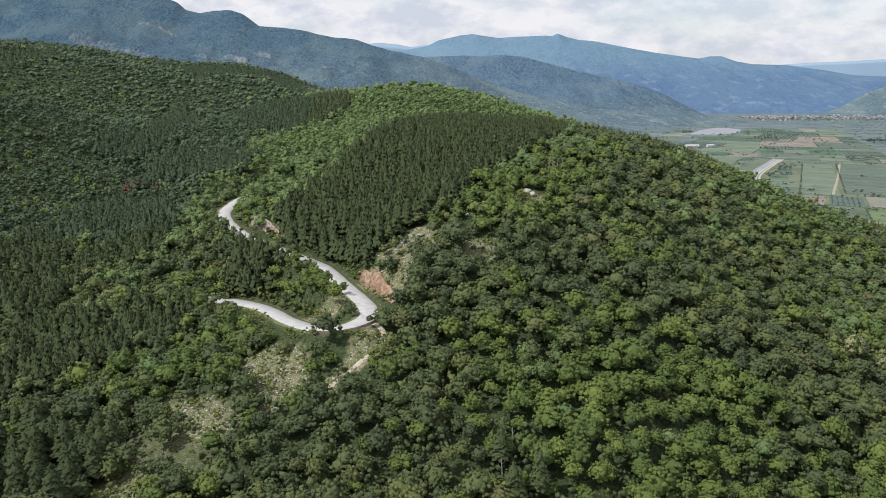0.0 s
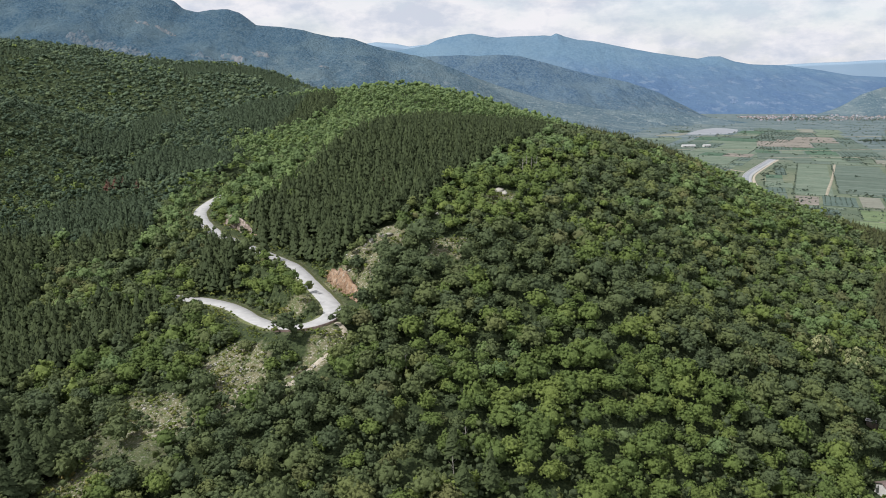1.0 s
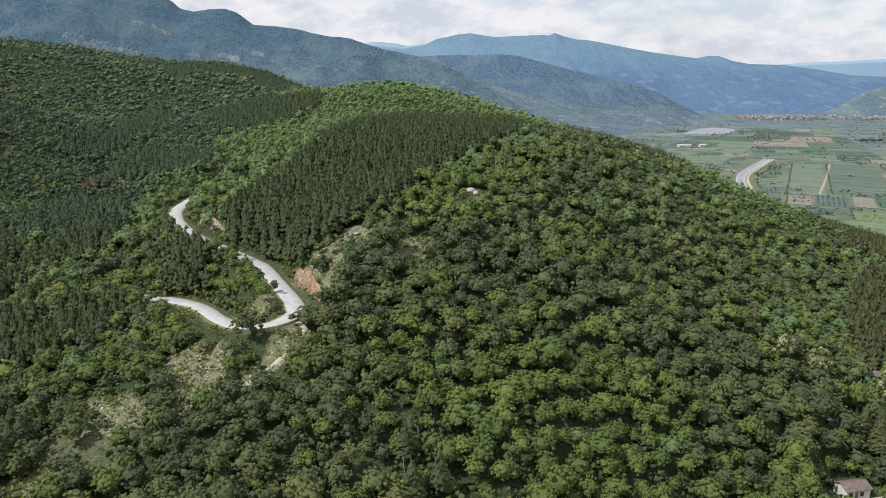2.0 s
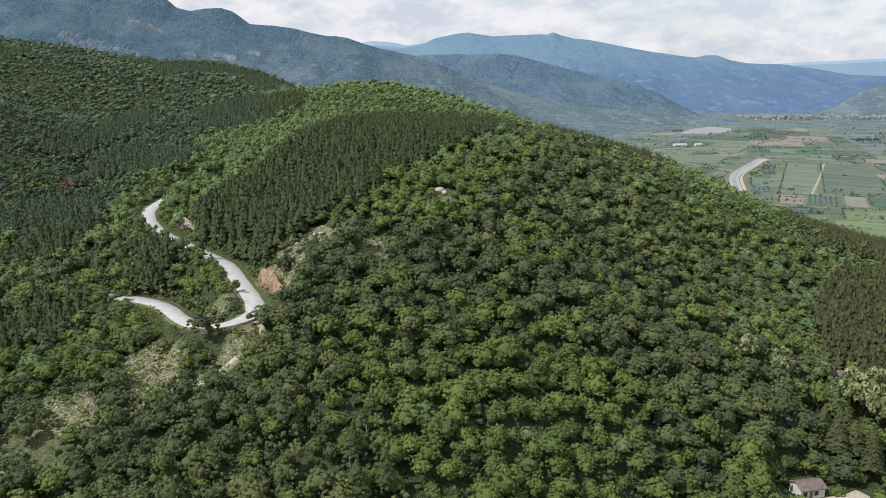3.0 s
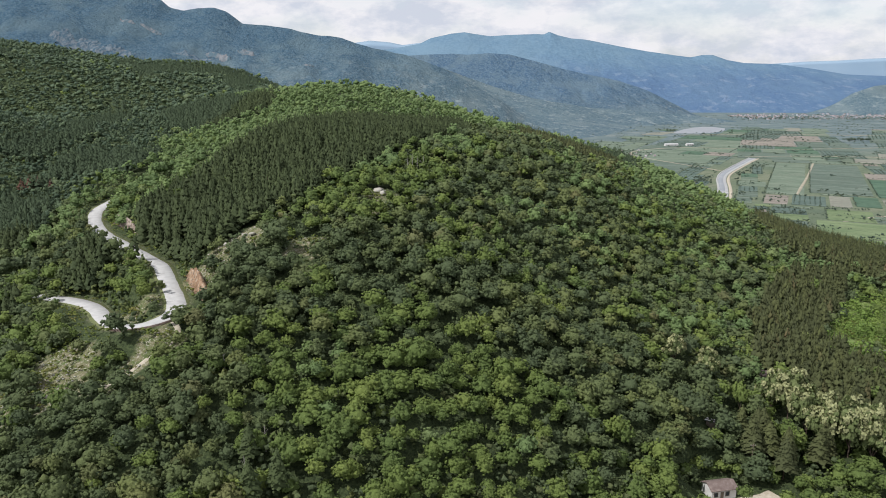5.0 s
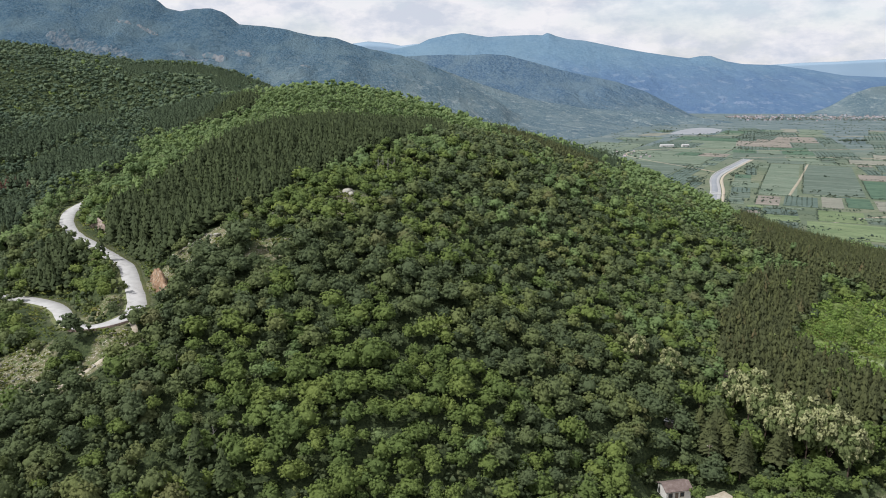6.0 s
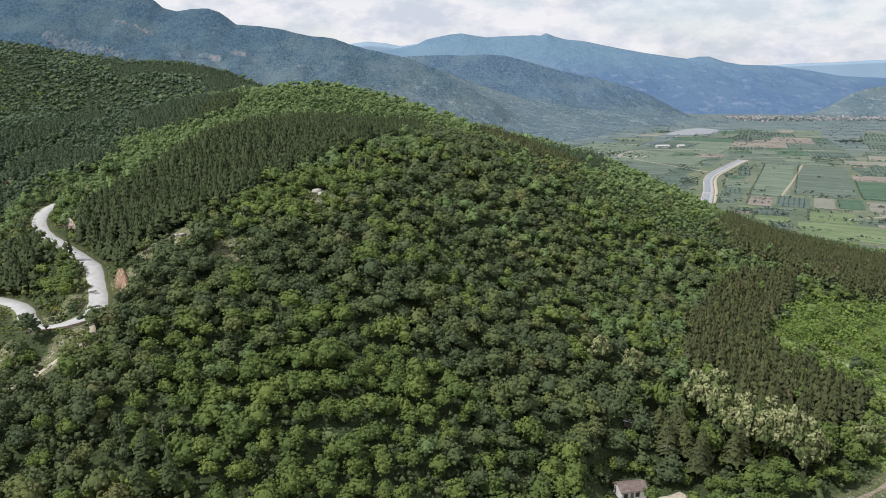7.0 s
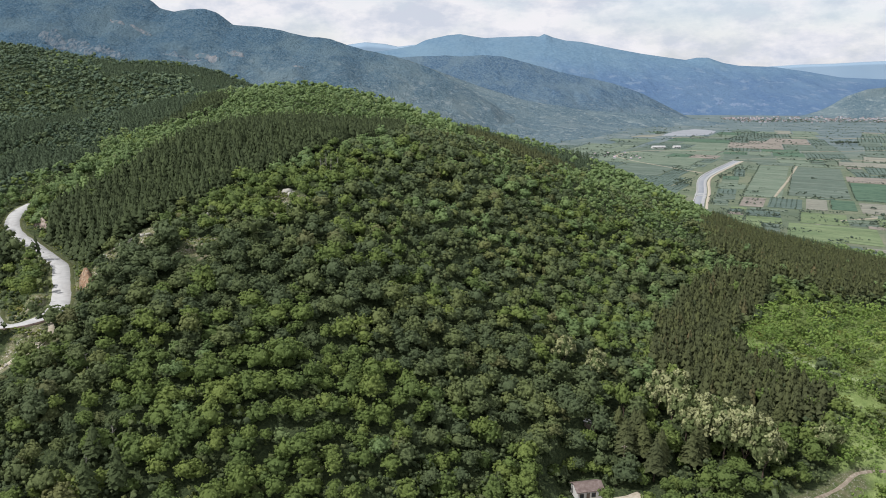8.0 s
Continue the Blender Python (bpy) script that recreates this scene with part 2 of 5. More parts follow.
HILL_LEAF = leaf_material("hazed_hill_foliage", [(0.0, (0.086, 0.132, 0.089)), (0.4, (0.110, 0.162, 0.102)), (0.75, (0.141, 0.196, 0.110)), (1.0, (0.175, 0.228, 0.117))], (0.101, 0.148, 0.095))
FAR_PINE = leaf_material("hazed_pine_needles", [(0.0, (0.050, 0.073, 0.043)), (1.0, (0.068, 0.096, 0.052))], (0.058, 0.083, 0.048), 0.15, 0.8, 0.35, 0.4)
SCRUB_LEAF = leaf_material("scrub_foliage", [(0.0, (0.132, 0.182, 0.051)), (0.5, (0.205, 0.255, 0.064)), (0.85, (0.259, 0.281, 0.083)), (1.0, (0.270, 0.236, 0.090))], (0.190, 0.236, 0.067))
SHRUB_LEAF = leaf_material("meadow_shrub_foliage", [(0.0, (0.171, 0.266, 0.077)), (0.5, (0.241, 0.353, 0.089)), (0.85, (0.293, 0.400, 0.105)), (1.0, (0.321, 0.376, 0.125))], (0.219, 0.324, 0.086), 0.28, 0.55, 0.7)
LOCUST_LEAF = leaf_material("pale_locust_foliage", [(0.0, (0.172, 0.218, 0.092)), (1.0, (0.230, 0.276, 0.121))], (0.196, 0.244, 0.103), 0.28, 0.55, 0.6)
BLOSSOM = leaf_material("white_blossom", [(0.0, (0.375, 0.399, 0.206)), (1.0, (0.507, 0.520, 0.290))], (0.422, 0.447, 0.241), 0.2)
RED_LEAF = leaf_material("dry_red_needles", [(0.0, (0.095, 0.050, 0.040)), (1.0, (0.14, 0.075, 0.055))], (0.11, 0.06, 0.045), 0.1)

bark = Mat("bark", 0.95)
BARK = bark.color(bark.ramp(bark.noise(3.0, 4, stretch=(1, 1, 0.2)), [(0.3, (0.07, 0.05, 0.04)), (0.7, (0.17, 0.13, 0.10))])).m

gm = Mat("ground_soil_and_grass", 0.95, 0.1)
litter = gm.ramp(gm.noise(1.3, 6, 0.7), [(0.36, (0.026, 0.036, 0.018)), (0.52, (0.050, 0.068, 0.030)), (0.66, (0.085, 0.105, 0.045))])
drygrass = gm.ramp(gm.noise(0.6, 5), [(0.36, (0.090, 0.118, 0.044)), (0.54, (0.155, 0.152, 0.082)), (0.76, (0.250, 0.216, 0.150))])
drygrass = gm.mix(gm.mask(gm.noise(1.7, 6, 0.7), 0.545, 0.62), drygrass, (0.40, 0.375, 0.31))
hillc = gm.mix(gm.attr("bare"), litter, drygrass)
meadowc = gm.ramp(gm.noise(0.35, 7, 0.7), [(0.3, (0.120, 0.170, 0.055)), (0.5, (0.180, 0.235, 0.080)), (0.62, (0.240, 0.295, 0.115)), (0.75, (0.290, 0.325, 0.155))])
hillc = gm.mix(gm.attr("grass"), hillc, meadowc)
plainc = gm.ramp(gm.noise(0.006, 6, 0.6), [(0.3, (0.090, 0.120, 0.084)), (0.48, (0.124, 0.152, 0.100)), (0.62, (0.165, 0.180, 0.122)), (0.75, (0.230, 0.215, 0.160))])
# distance haze as colour: the far plain turns bluer and greyer
hazec = gm.ramp(gm.noise(0.012, 6, 0.65), [(0.35, (0.088, 0.125, 0.132)), (0.55, (0.130, 0.168, 0.168)), (0.7, (0.200, 0.222, 0.215))])
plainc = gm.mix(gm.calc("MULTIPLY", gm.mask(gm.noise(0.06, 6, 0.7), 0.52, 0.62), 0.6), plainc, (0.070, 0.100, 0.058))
plainc = gm.mix(gm.attr("belt"), plainc, hazec)
gcol = gm.mix(gm.attr("plain"), hillc, plainc)
GROUND = gm.color(gcol).bump(gm.noise(1.2, 5), 0.6).m

rm = Mat("pale_asphalt", 0.9, 0.2)
rc = rm.ramp(rm.noise(0.5, 5), [(0.3, (0.36, 0.355, 0.345)), (0.7, (0.46, 0.455, 0.44))])
rc = rm.mix(rm.mask(rm.noise(0.18, 6, 0.7), 0.60, 0.66), rc, (0.31, 0.305, 0.29))
ROADM = rm.color(rc).bump(rm.noise(14, 3), 0.01).m
sm = Mat("gravel_and_earth", 0.95, 0.1)
SHOULDER = sm.color(sm.ramp(sm.noise(1.1, 6, 0.65), [(0.3, (0.085, 0.115, 0.042)), (0.55, (0.140, 0.150, 0.070)), (0.75, (0.250, 0.230, 0.160))])).m
ln_ = Mat("pale_grass_lane", 0.95, 0.1)
LANE = ln_.color(ln_.ramp(ln_.noise(0.9, 6, 0.65), [(0.3, (0.190, 0.240, 0.105)), (0.6, (0.270, 0.310, 0.165)), (0.75, (0.38, 0.38, 0.27))])).m
dm = Mat("pale_dirt_track", 0.95, 0.1)
DIRT = dm.color(dm.ramp(dm.noise(0.8, 6, 0.65), [(0.3, (0.30, 0.26, 0.19)), (0.7, (0.50, 0.45, 0.37))])).m
em = Mat("brown_earth", 0.95, 0.1)
EARTH = em.color(em.ramp(em.noise(0.9, 6, 0.7), [(0.3, (0.17, 0.14, 0.10)), (0.5, (0.24, 0.20, 0.155)), (0.7, (0.36, 0.32, 0.26))])).bump(em.noise(2.5, 4), 0.12).m
km = Mat("orange_limestone", 0.9, 0.2)
kc = km.ramp(km.noise(0.7, 6, 0.7), [(0.3, (0.16, 0.105, 0.07)), (0.46, (0.31, 0.195, 0.12)), (0.58, (0.40, 0.285, 0.195)), (0.7, (0.47, 0.42, 0.36))])
kc = km.mix(km.mask(km.noise(1.3, 4, 0.6, (1, 1, 0.6)), 0.56, 0.62), kc, (0.16, 0.13, 0.10))
ROCK = km.color(kc).bump(km.noise(1.5, 6, 0.7), 0.5).m
kp = Mat("pale_pink_limestone", 0.9, 0.2)
kpc = kp.ramp(kp.noise(0.8, 6, 0.7), [(0.3, (0.15, 0.12, 0.10)), (0.46, (0.31, 0.245, 0.20)), (0.58, (0.42, 0.35, 0.30)), (0.7, (0.54, 0.49, 0.44))])
PALE_ROCK = kp.color(kp.mix(kp.mask(kp.noise(1.6, 4, 0.6, (1, 1, 0.25)), 0.55, 0.61), kpc, (0.13, 0.11, 0.09))).bump(kp.noise(1.5, 6, 0.7), 0.5).m
wm_ = Mat("white_limestone", 0.9, 0.2)
STONE = wm_.color(wm_.ramp(wm_.noise(1.4, 5), [(0.3, (0.34, 0.325, 0.28)), (0.7, (0.50, 0.48, 0.42))])).bump(wm_.noise(3, 4), 0.2).m


def forest_far(name, dark, light, meadow, rock, scale=0.02, rock_at=0.66, low=None, low_z=(70, 150), relief=14.0):
    """Wooded mountain slopes seen from kilometres away, distance haze mixed into the colours; low: colours of their
    foot, terraces or painted cloud shade.
    """
    m = Mat(name, 1.0, 0.0)

    cells = m.n.new("ShaderNodeTexVoronoi")
    cells.inputs["Scale"].default_value = scale * 5.5
    m.l.new(m.pos, cells.inputs["Vector"])
    crowns = m.calc("ADD", m.calc("MULTIPLY", cells.outputs["Distance"], 0.55), m.calc("MULTIPLY", m.noise(scale * 2.2, 7, 0.7), 0.6))

    def layer(a, b_, c_, d_, at):
        c = m.mix(m.mask(crowns, 0.42, 0.72), b_, a)
        c = m.mix(m.calc("MULTIPLY", m.mask(m.noise(scale * 0.3, 6, 0.6), 0.46, 0.60), 0.7), c, c_)
        return m.mix(m.mask(m.noise(scale * 1.4, 8, 0.7, (1, 1, 1.7)), at, at + 0.06), c, d_)

    c = layer(dark, light, meadow, rock, rock_at)
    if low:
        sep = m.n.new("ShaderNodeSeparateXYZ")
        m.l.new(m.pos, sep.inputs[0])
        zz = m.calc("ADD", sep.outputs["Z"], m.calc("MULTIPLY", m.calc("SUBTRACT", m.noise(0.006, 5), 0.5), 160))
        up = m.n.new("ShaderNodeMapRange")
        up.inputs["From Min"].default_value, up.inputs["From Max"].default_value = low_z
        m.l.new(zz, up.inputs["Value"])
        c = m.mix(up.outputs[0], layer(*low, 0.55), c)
    return m.color(c).bump(m.noise(scale * 2.2, 7, 0.7), relief * 1.6, 0.9).m


# haze is painted into these ranges: bluer and paler the farther they stand
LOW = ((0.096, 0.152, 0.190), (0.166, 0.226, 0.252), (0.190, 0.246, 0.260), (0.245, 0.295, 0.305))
MTN_A = forest_far("hazed_wooded_mountain", (0.066, 0.124, 0.180), (0.116, 0.182, 0.232), (0.140, 0.204, 0.236), (0.190, 0.230, 0.256), 0.028, 0.66, LOW, (90, 240))
MTN_FOOT = forest_far("hazed_terraced_foothill", (0.084, 0.134, 0.172), (0.128, 0.180, 0.208), (0.150, 0.200, 0.214), (0.220, 0.262, 0.275), 0.024, 0.58, LOW, (110, 210))
# the ridge's dark tone includes cloud shade, put in as colour
MTN_B = forest_far("hazed_shaded_ridge", (0.076, 0.132, 0.204), (0.132, 0.198, 0.254), (0.146, 0.208, 0.250), (0.160, 0.206, 0.236), 0.02, 0.68, ((0.078, 0.130, 0.184), (0.126, 0.182, 0.222), (0.150, 0.204, 0.226), (0.21, 0.255, 0.275)), (35, 105))
# deeper blue low on this range paints a cloud's shade
MTN_C = forest_far("haze_blue_far_range", (0.118, 0.196, 0.272), (0.140, 0.222, 0.296), (0.156, 0.238, 0.304), (0.190, 0.260, 0.320), 0.009, 0.68, ((0.086, 0.145, 0.244), (0.100, 0.164, 0.258), (0.112, 0.178, 0.264), (0.145, 0.205, 0.288)), (140, 290), 9.0)
# the last range is little more than flat haze colour
hz = Mat("haze_pale_farthest_range", 1.0, 0.0)
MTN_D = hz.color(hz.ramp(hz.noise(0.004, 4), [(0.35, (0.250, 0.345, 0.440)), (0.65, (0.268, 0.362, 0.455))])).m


# ---- zones of the plan ----
PINE_ZONES = (
    [(-60, 276), (-49, 288), (-42, 297), (-38, 317), (-34, 335), (-30, 352), (-24, 386), (-14, 405), (11, 421), (38, 434), (62, 434), (63, 352), (38, 302), (18, 274), (4, 245), (-8, 232), (-21, 219), (-46, 236), (-56, 260)],
    [(160, 245), (185, 283), (200, 302), (228, 313), (215, 286), (195, 258), (183, 240), (188, 218), (196, 202), (196, 192), (184, 180), (172, 181), (168, 192), (160, 204), (152, 215)],
    [(129, 177), (140, 188), (148, 178), (154, 171), (148, 165), (135, 168)],
    [(-178, 290), (-172, 303), (-170, 328), (-158, 349), (-124, 324), (-107, 286), (-106, 267), (-122, 264), (-146, 274), (-137, 252), (-121, 232), (-130, 224), (-136, 216)],
    [(-136, 216), (-130, 224), (-115, 226), (-99, 217), (-85, 219), (-76, 208), (-75, 191), (-94, 188), (-101, 185), (-119, 185)],
    [(-107, 164), (-99, 162), (-88, 152), (-75, 129), (-88, 131)],
    [(-85, 159), (-78, 157), (-71, 142), (-74, 137), (-76, 132), (-83, 146)],
    [(-130, 110), (-80, 110), (-84, 128), (-105, 158), (-150, 190)],
    [(7, 137), (12, 140), (22, 139), (29, 137), (30, 130), (10, 129)],
    [(-79, 251), (-53, 237), (-48, 222), (-57, 220), (-67, 224)],
    [(-185, 459), (-238, 647), (-199, 618), (-175, 527), (-164, 439), (-172, 402), (-192, 400), (-198, 430)],
    [(-346, 949), (-290, 960), (-199, 1011), (-150, 800), (-105, 610), (-150, 700), (-219, 900), (-229, 756), (-240, 716)],
    [(-145, 521), (-142, 588), (-99, 569), (-68, 550), (-61, 491), (-84, 430), (-106, 449), (-130, 492)],
    [(-162, 405), (-148, 434), (-98, 386), (-90, 347), (-113, 354), (-150, 381)],
    [(91, 539), (130, 513), (175, 544), (398, 1590), (191, 521), (144, 392), (118, 378), (97, 466)],
    [(211, 334), (243, 452), (330, 640), (428, 843), (454, 738), (402, 510), (280, 310), (249, 300), (228, 313)],
)
BARE_ZONES = (
    [(-53, 180), (-42, 181), (-33, 173), (-32, 159), (-41, 156), (-50, 168)],
    [(-31, 161), (-24, 171), (-20, 180), (-12, 174), (-18, 168), (-25, 160)],
    [(-67, 165), (-57, 168), (-46, 155), (-50, 148), (-60, 150)],
    [(-72, 140), (-62, 142), (-58, 132), (-68, 129)],
    [(-27, 211), (-18, 222), (-5, 233), (1, 222), (-6, 208), (-13, 196)],
    [(26, 260), (33, 260), (36, 249), (30, 233), (26, 240)],
    [(5, 219), (17, 218), (15, 207), (6, 210)],
    [(-42, 199), (-29, 203), (-24, 193), (-33, 189)],
)
MEADOW = [(184, 242), (199, 263), (216, 286), (245, 296), (275, 299), (335, 305), (335, 250), (235, 130), (170, 150), (186, 170), (197, 193), (190, 220)]


def in_any(x, y, polys):
    res = np.zeros(np.shape(x), bool)
    for p in polys:
        res |= inside(x, y, p)
    return res


# ---- ground: one sheet to the horizon ----
def spaced(dense):
    """Grid lines: (from, to, step) stretches, then growing steps out to 4.9 km."""
    v = []
    for a, b, s in dense:
        v += list(np.arange(a, b, s))
    v.append(dense[-1][1])
    out, s = v[-1], dense[-1][2]
    while out < 4900:
        s *= 1.22
        out += s
        v.append(min(out, 4900))
    lo, s, low = v[0], dense[0][2], []
    while lo > -4900:
        s *= 1.22
        lo -= s
        low.append(max(lo, -4900))
    return np.array(low[::-1] + v)


gx = spaced([(-660, -130, 9.0), (-130, 20, 1.6), (20, 240, 3.5), (240, 520, 7.0)])
gy = spaced([(60, 140, 3.5), (140, 330, 1.8), (330, 560, 5.0), (560, 1200, 10.0)])
XX, YY = np.meshgrid(gx, gy)
ZZ = height(XX, YY)
ground_me = mesh_from("ground", np.stack([XX, YY, ZZ], -1).reshape(-1, 3), grid_faces(len(gx), len(gy)), GROUND, smooth=True)
edge = 3.0 * (fbm(XX / 6, YY / 6, 3, 31) - 0.5)
bare = np.maximum(np.maximum(in_any(XX + edge, YY + edge, BARE_ZONES), 0.55 * inside(XX + edge, YY + edge, TRACK_SIDE)), 0.4 * inside(XX + edge, YY + edge, OPEN_WOOD))
rd, _ = road_near(XX, YY)
bare = np.maximum(bare, 0.4 * (1 - sstep(3, 5.5, rd + edge)))
grass = (inside(XX + edge, YY + edge, MEADOW) & ~inside(XX + edge, YY + edge, TRACK_SIDE)).astype(float)
plain = 1 - sstep(1.0, 12.0, swell(XX, YY))
# belt: share of the painted haze colour, growing with y
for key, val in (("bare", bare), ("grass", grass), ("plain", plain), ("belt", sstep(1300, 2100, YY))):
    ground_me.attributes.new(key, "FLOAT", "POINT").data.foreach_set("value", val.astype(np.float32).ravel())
tagged(new("ground", ground_me), "wooded hillside ground with dry grass falling to a green plain", "ground", kind="structure")


# ---- mountains behind ----
def mountain(name, label, crest, depth, front, mat, rough=14.0, power=1.25, nx=300, nv=70, seed=1, back=500):
    """A range: crest is (x, height) at the distance depth; its front slope begins at y = front."""
    crest = np.array(crest, float)
    xs = np.linspace(crest[0, 0], crest[-1, 0], nx)
    top = np.interp(xs, crest[:, 0], crest[:, 1]) + 0.25 * rough * (fbm(xs / 60, xs * 0 + seed, 4, seed) - 0.5)
    v = np.concatenate([np.linspace(0, 1, nv) ** 0.8, 1 + np.linspace(0, 1, 9)[1:]])
    V, X = np.meshgrid(v, xs, indexing="ij")
    wide = np.convolve(np.pad(top, 20, mode="edge"), np.ones(41) / 41, mode="valid")
    T = wide + (top - wide) * np.clip((V - 0.75) / 0.25, 0, 1)
    front = np.interp(xs, *np.array(front, float).T)[None, :] if isinstance(front, tuple) else front
    Y = np.where(V <= 1, front + (depth - front) * V, depth + (V - 1) * back)
    up = np.where(V <= 1, np.clip(V, 0, 1) ** power, np.clip(2 - V, 0, 1) ** 0.8)
    gully = np.abs(fbm(X / 260 + 0.25 * V, Y / 520, 4, seed + 3) - 0.5) * 2
    rel = np.where(V <= 1, np.sin(np.pi * np.clip(V, 0, 1)) ** 0.8, 0)
    Z = T * up - rough * 3.0 * rel * (0.55 - gully) + rough * rel * (fbm(X / 70, Y / 70, 3, seed + 9) - 0.5)
    Z[0] = -3
    Z[-1] = -3
    me = mesh_from(name, np.stack([X, Y, Z], -1).reshape(-1, 3), grid_faces(nx, len(v)), mat, smooth=rough > 1)
    SLOPES[name] = (xs, Y[:, 0], Z)
    return tagged(new(name, me), label, "mountain", kind="structure")


SLOPES = {}


def slope_at(name, x, y):
    """Height of a mountain's front slope."""
    xs, ys, Z = SLOPES[name]
    u = np.interp(x, xs, np.arange(len(xs)))
    v = np.interp(y, ys, np.arange(len(ys)))
    i, j = np.minimum(u.astype(int), len(xs) - 2), np.minimum(v.astype(int), len(ys) - 2)
    fu, fv = u - i, v - j
    return (Z[j, i] * (1 - fu) + Z[j, i + 1] * fu) * (1 - fv) + (Z[j + 1, i] * (1 - fu) + Z[j + 1, i + 1] * fu) * fv


mountain("backdrop_mountain", "long wooded mountain with grey cliffs above the hills, haze in its colour",
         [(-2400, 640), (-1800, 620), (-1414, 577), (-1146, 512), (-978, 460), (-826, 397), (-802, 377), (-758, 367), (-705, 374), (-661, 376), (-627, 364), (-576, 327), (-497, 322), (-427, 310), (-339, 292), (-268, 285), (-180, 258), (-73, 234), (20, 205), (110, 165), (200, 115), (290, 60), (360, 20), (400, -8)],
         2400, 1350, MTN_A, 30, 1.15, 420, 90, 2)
mountain("backdrop_foothills", "terraced foothills sloping to the valley, paled by haze in their colour",
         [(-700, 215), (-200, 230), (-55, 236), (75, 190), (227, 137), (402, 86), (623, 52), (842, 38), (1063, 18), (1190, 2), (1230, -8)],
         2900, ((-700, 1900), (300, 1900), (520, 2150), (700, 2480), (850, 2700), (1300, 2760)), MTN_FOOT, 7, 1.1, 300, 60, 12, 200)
mountain("backdrop_ridge", "wooded ridge behind foothills, haze and cloud shade in its dark colour",
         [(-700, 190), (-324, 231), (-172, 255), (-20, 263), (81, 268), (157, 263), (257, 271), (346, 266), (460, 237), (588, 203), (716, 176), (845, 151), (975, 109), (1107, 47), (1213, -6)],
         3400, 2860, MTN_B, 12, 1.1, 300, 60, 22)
mountain("backdrop_blue_range", "high mountain range across the valley, coloured haze blue",
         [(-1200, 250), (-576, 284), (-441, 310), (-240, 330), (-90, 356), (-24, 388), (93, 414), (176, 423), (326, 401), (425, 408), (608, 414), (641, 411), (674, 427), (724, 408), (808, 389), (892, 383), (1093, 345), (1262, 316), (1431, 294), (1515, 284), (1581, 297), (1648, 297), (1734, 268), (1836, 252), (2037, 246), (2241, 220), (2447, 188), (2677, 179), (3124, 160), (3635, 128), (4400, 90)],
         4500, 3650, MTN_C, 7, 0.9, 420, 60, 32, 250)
mountain("backdrop_spur", "grey-green spur rising behind the town, haze in its colour",
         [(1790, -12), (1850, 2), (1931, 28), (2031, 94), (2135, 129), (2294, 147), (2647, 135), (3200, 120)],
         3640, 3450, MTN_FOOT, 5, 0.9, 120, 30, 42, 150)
mountain("backdrop_haze_range", "faintest mountain range far away, coloured pale haze blue",
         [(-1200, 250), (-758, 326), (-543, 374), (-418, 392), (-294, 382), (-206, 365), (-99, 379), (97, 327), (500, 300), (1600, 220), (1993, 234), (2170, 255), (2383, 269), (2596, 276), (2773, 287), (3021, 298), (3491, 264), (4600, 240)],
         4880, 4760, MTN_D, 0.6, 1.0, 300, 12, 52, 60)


def outcrop(name, on, x, y, w, d, mat, label, category, rough, seed):
    """Bare rock or earth breaking through the woods of a mountain slope, with a torn outline."""
    n, k = 40, 16
    U, V = np.meshgrid(np.linspace(-1, 1, n), np.linspace(-1, 1, k))
    X, Y = x + U * w / 2, y + V * d / 2
    rag = np.hypot(U, V) + 1.1 * (fbm(X / (0.16 * w), Y / (0.3 * d), 4, seed) - 0.5)
    Z = slope_at(on, X, Y) + np.where(rag < 0.85, 1.5, -2.5) + rough * (fbm(X / 9, Y / 9, 3, seed + 2) - 0.5) * (rag < 0.85)
    me = mesh_from(name, np.stack([X, Y, Z], -1).reshape(-1, 3), grid_faces(n, k), mat)
    return tagged(new(name, me), label, category)


def bare_far(name, a, b_, scale):
    m = Mat(name, 1.0, 0.0)
    return m.color(m.mix(m.mask(m.noise(scale, 7, 0.7, (1, 0.3, 0.3)), 0.42, 0.58), a, b_)).m


# rock tones carry the same painted blue haze as the slopes around them
GREY_CLIFF = bare_far("hazed_grey_cliff", (0.050, 0.090, 0.124), (0.158, 0.186, 0.208), 0.16)
PINK_SCAR = bare_far("hazed_pinkish_scar", (0.086, 0.132, 0.160), (0.200, 0.206, 0.216), 0.07)
BLUE_CLIFF = bare_far("hazed_pale_cliff", (0.105, 0.165, 0.258), (0.160, 0.214, 0.300), 0.05)
for x, y, w, d, s in ((-960, 2048, 95, 75, 1), (-895, 2068, 105, 70, 2), (-830, 2088, 80, 45, 3), (-640, 2130, 120, 30, 4)):
    outcrop("cliff", "backdrop_mountain", x, y, w, d, GREY_CLIFF, "grey rock cliffs among woods on the mountain", "cliff", 7, s)
for x, y, w, d, s in ((-868, 2236, 50, 16, 11), (-805, 2246, 60, 20, 12), (-602, 2169, 52, 30, 14), (-568, 2160, 36, 34, 15), (-519, 2207, 56, 36, 16), (-330, 2150, 40, 20, 17)):
    outcrop("clearing", "backdrop_mountain", x, y, w, d, PINK_SCAR, "pale bare scar in the mountain woods", "clearing", 5, s)
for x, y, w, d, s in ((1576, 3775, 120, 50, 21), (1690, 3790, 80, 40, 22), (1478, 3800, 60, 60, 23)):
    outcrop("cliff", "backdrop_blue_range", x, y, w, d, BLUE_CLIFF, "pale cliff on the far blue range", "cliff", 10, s)


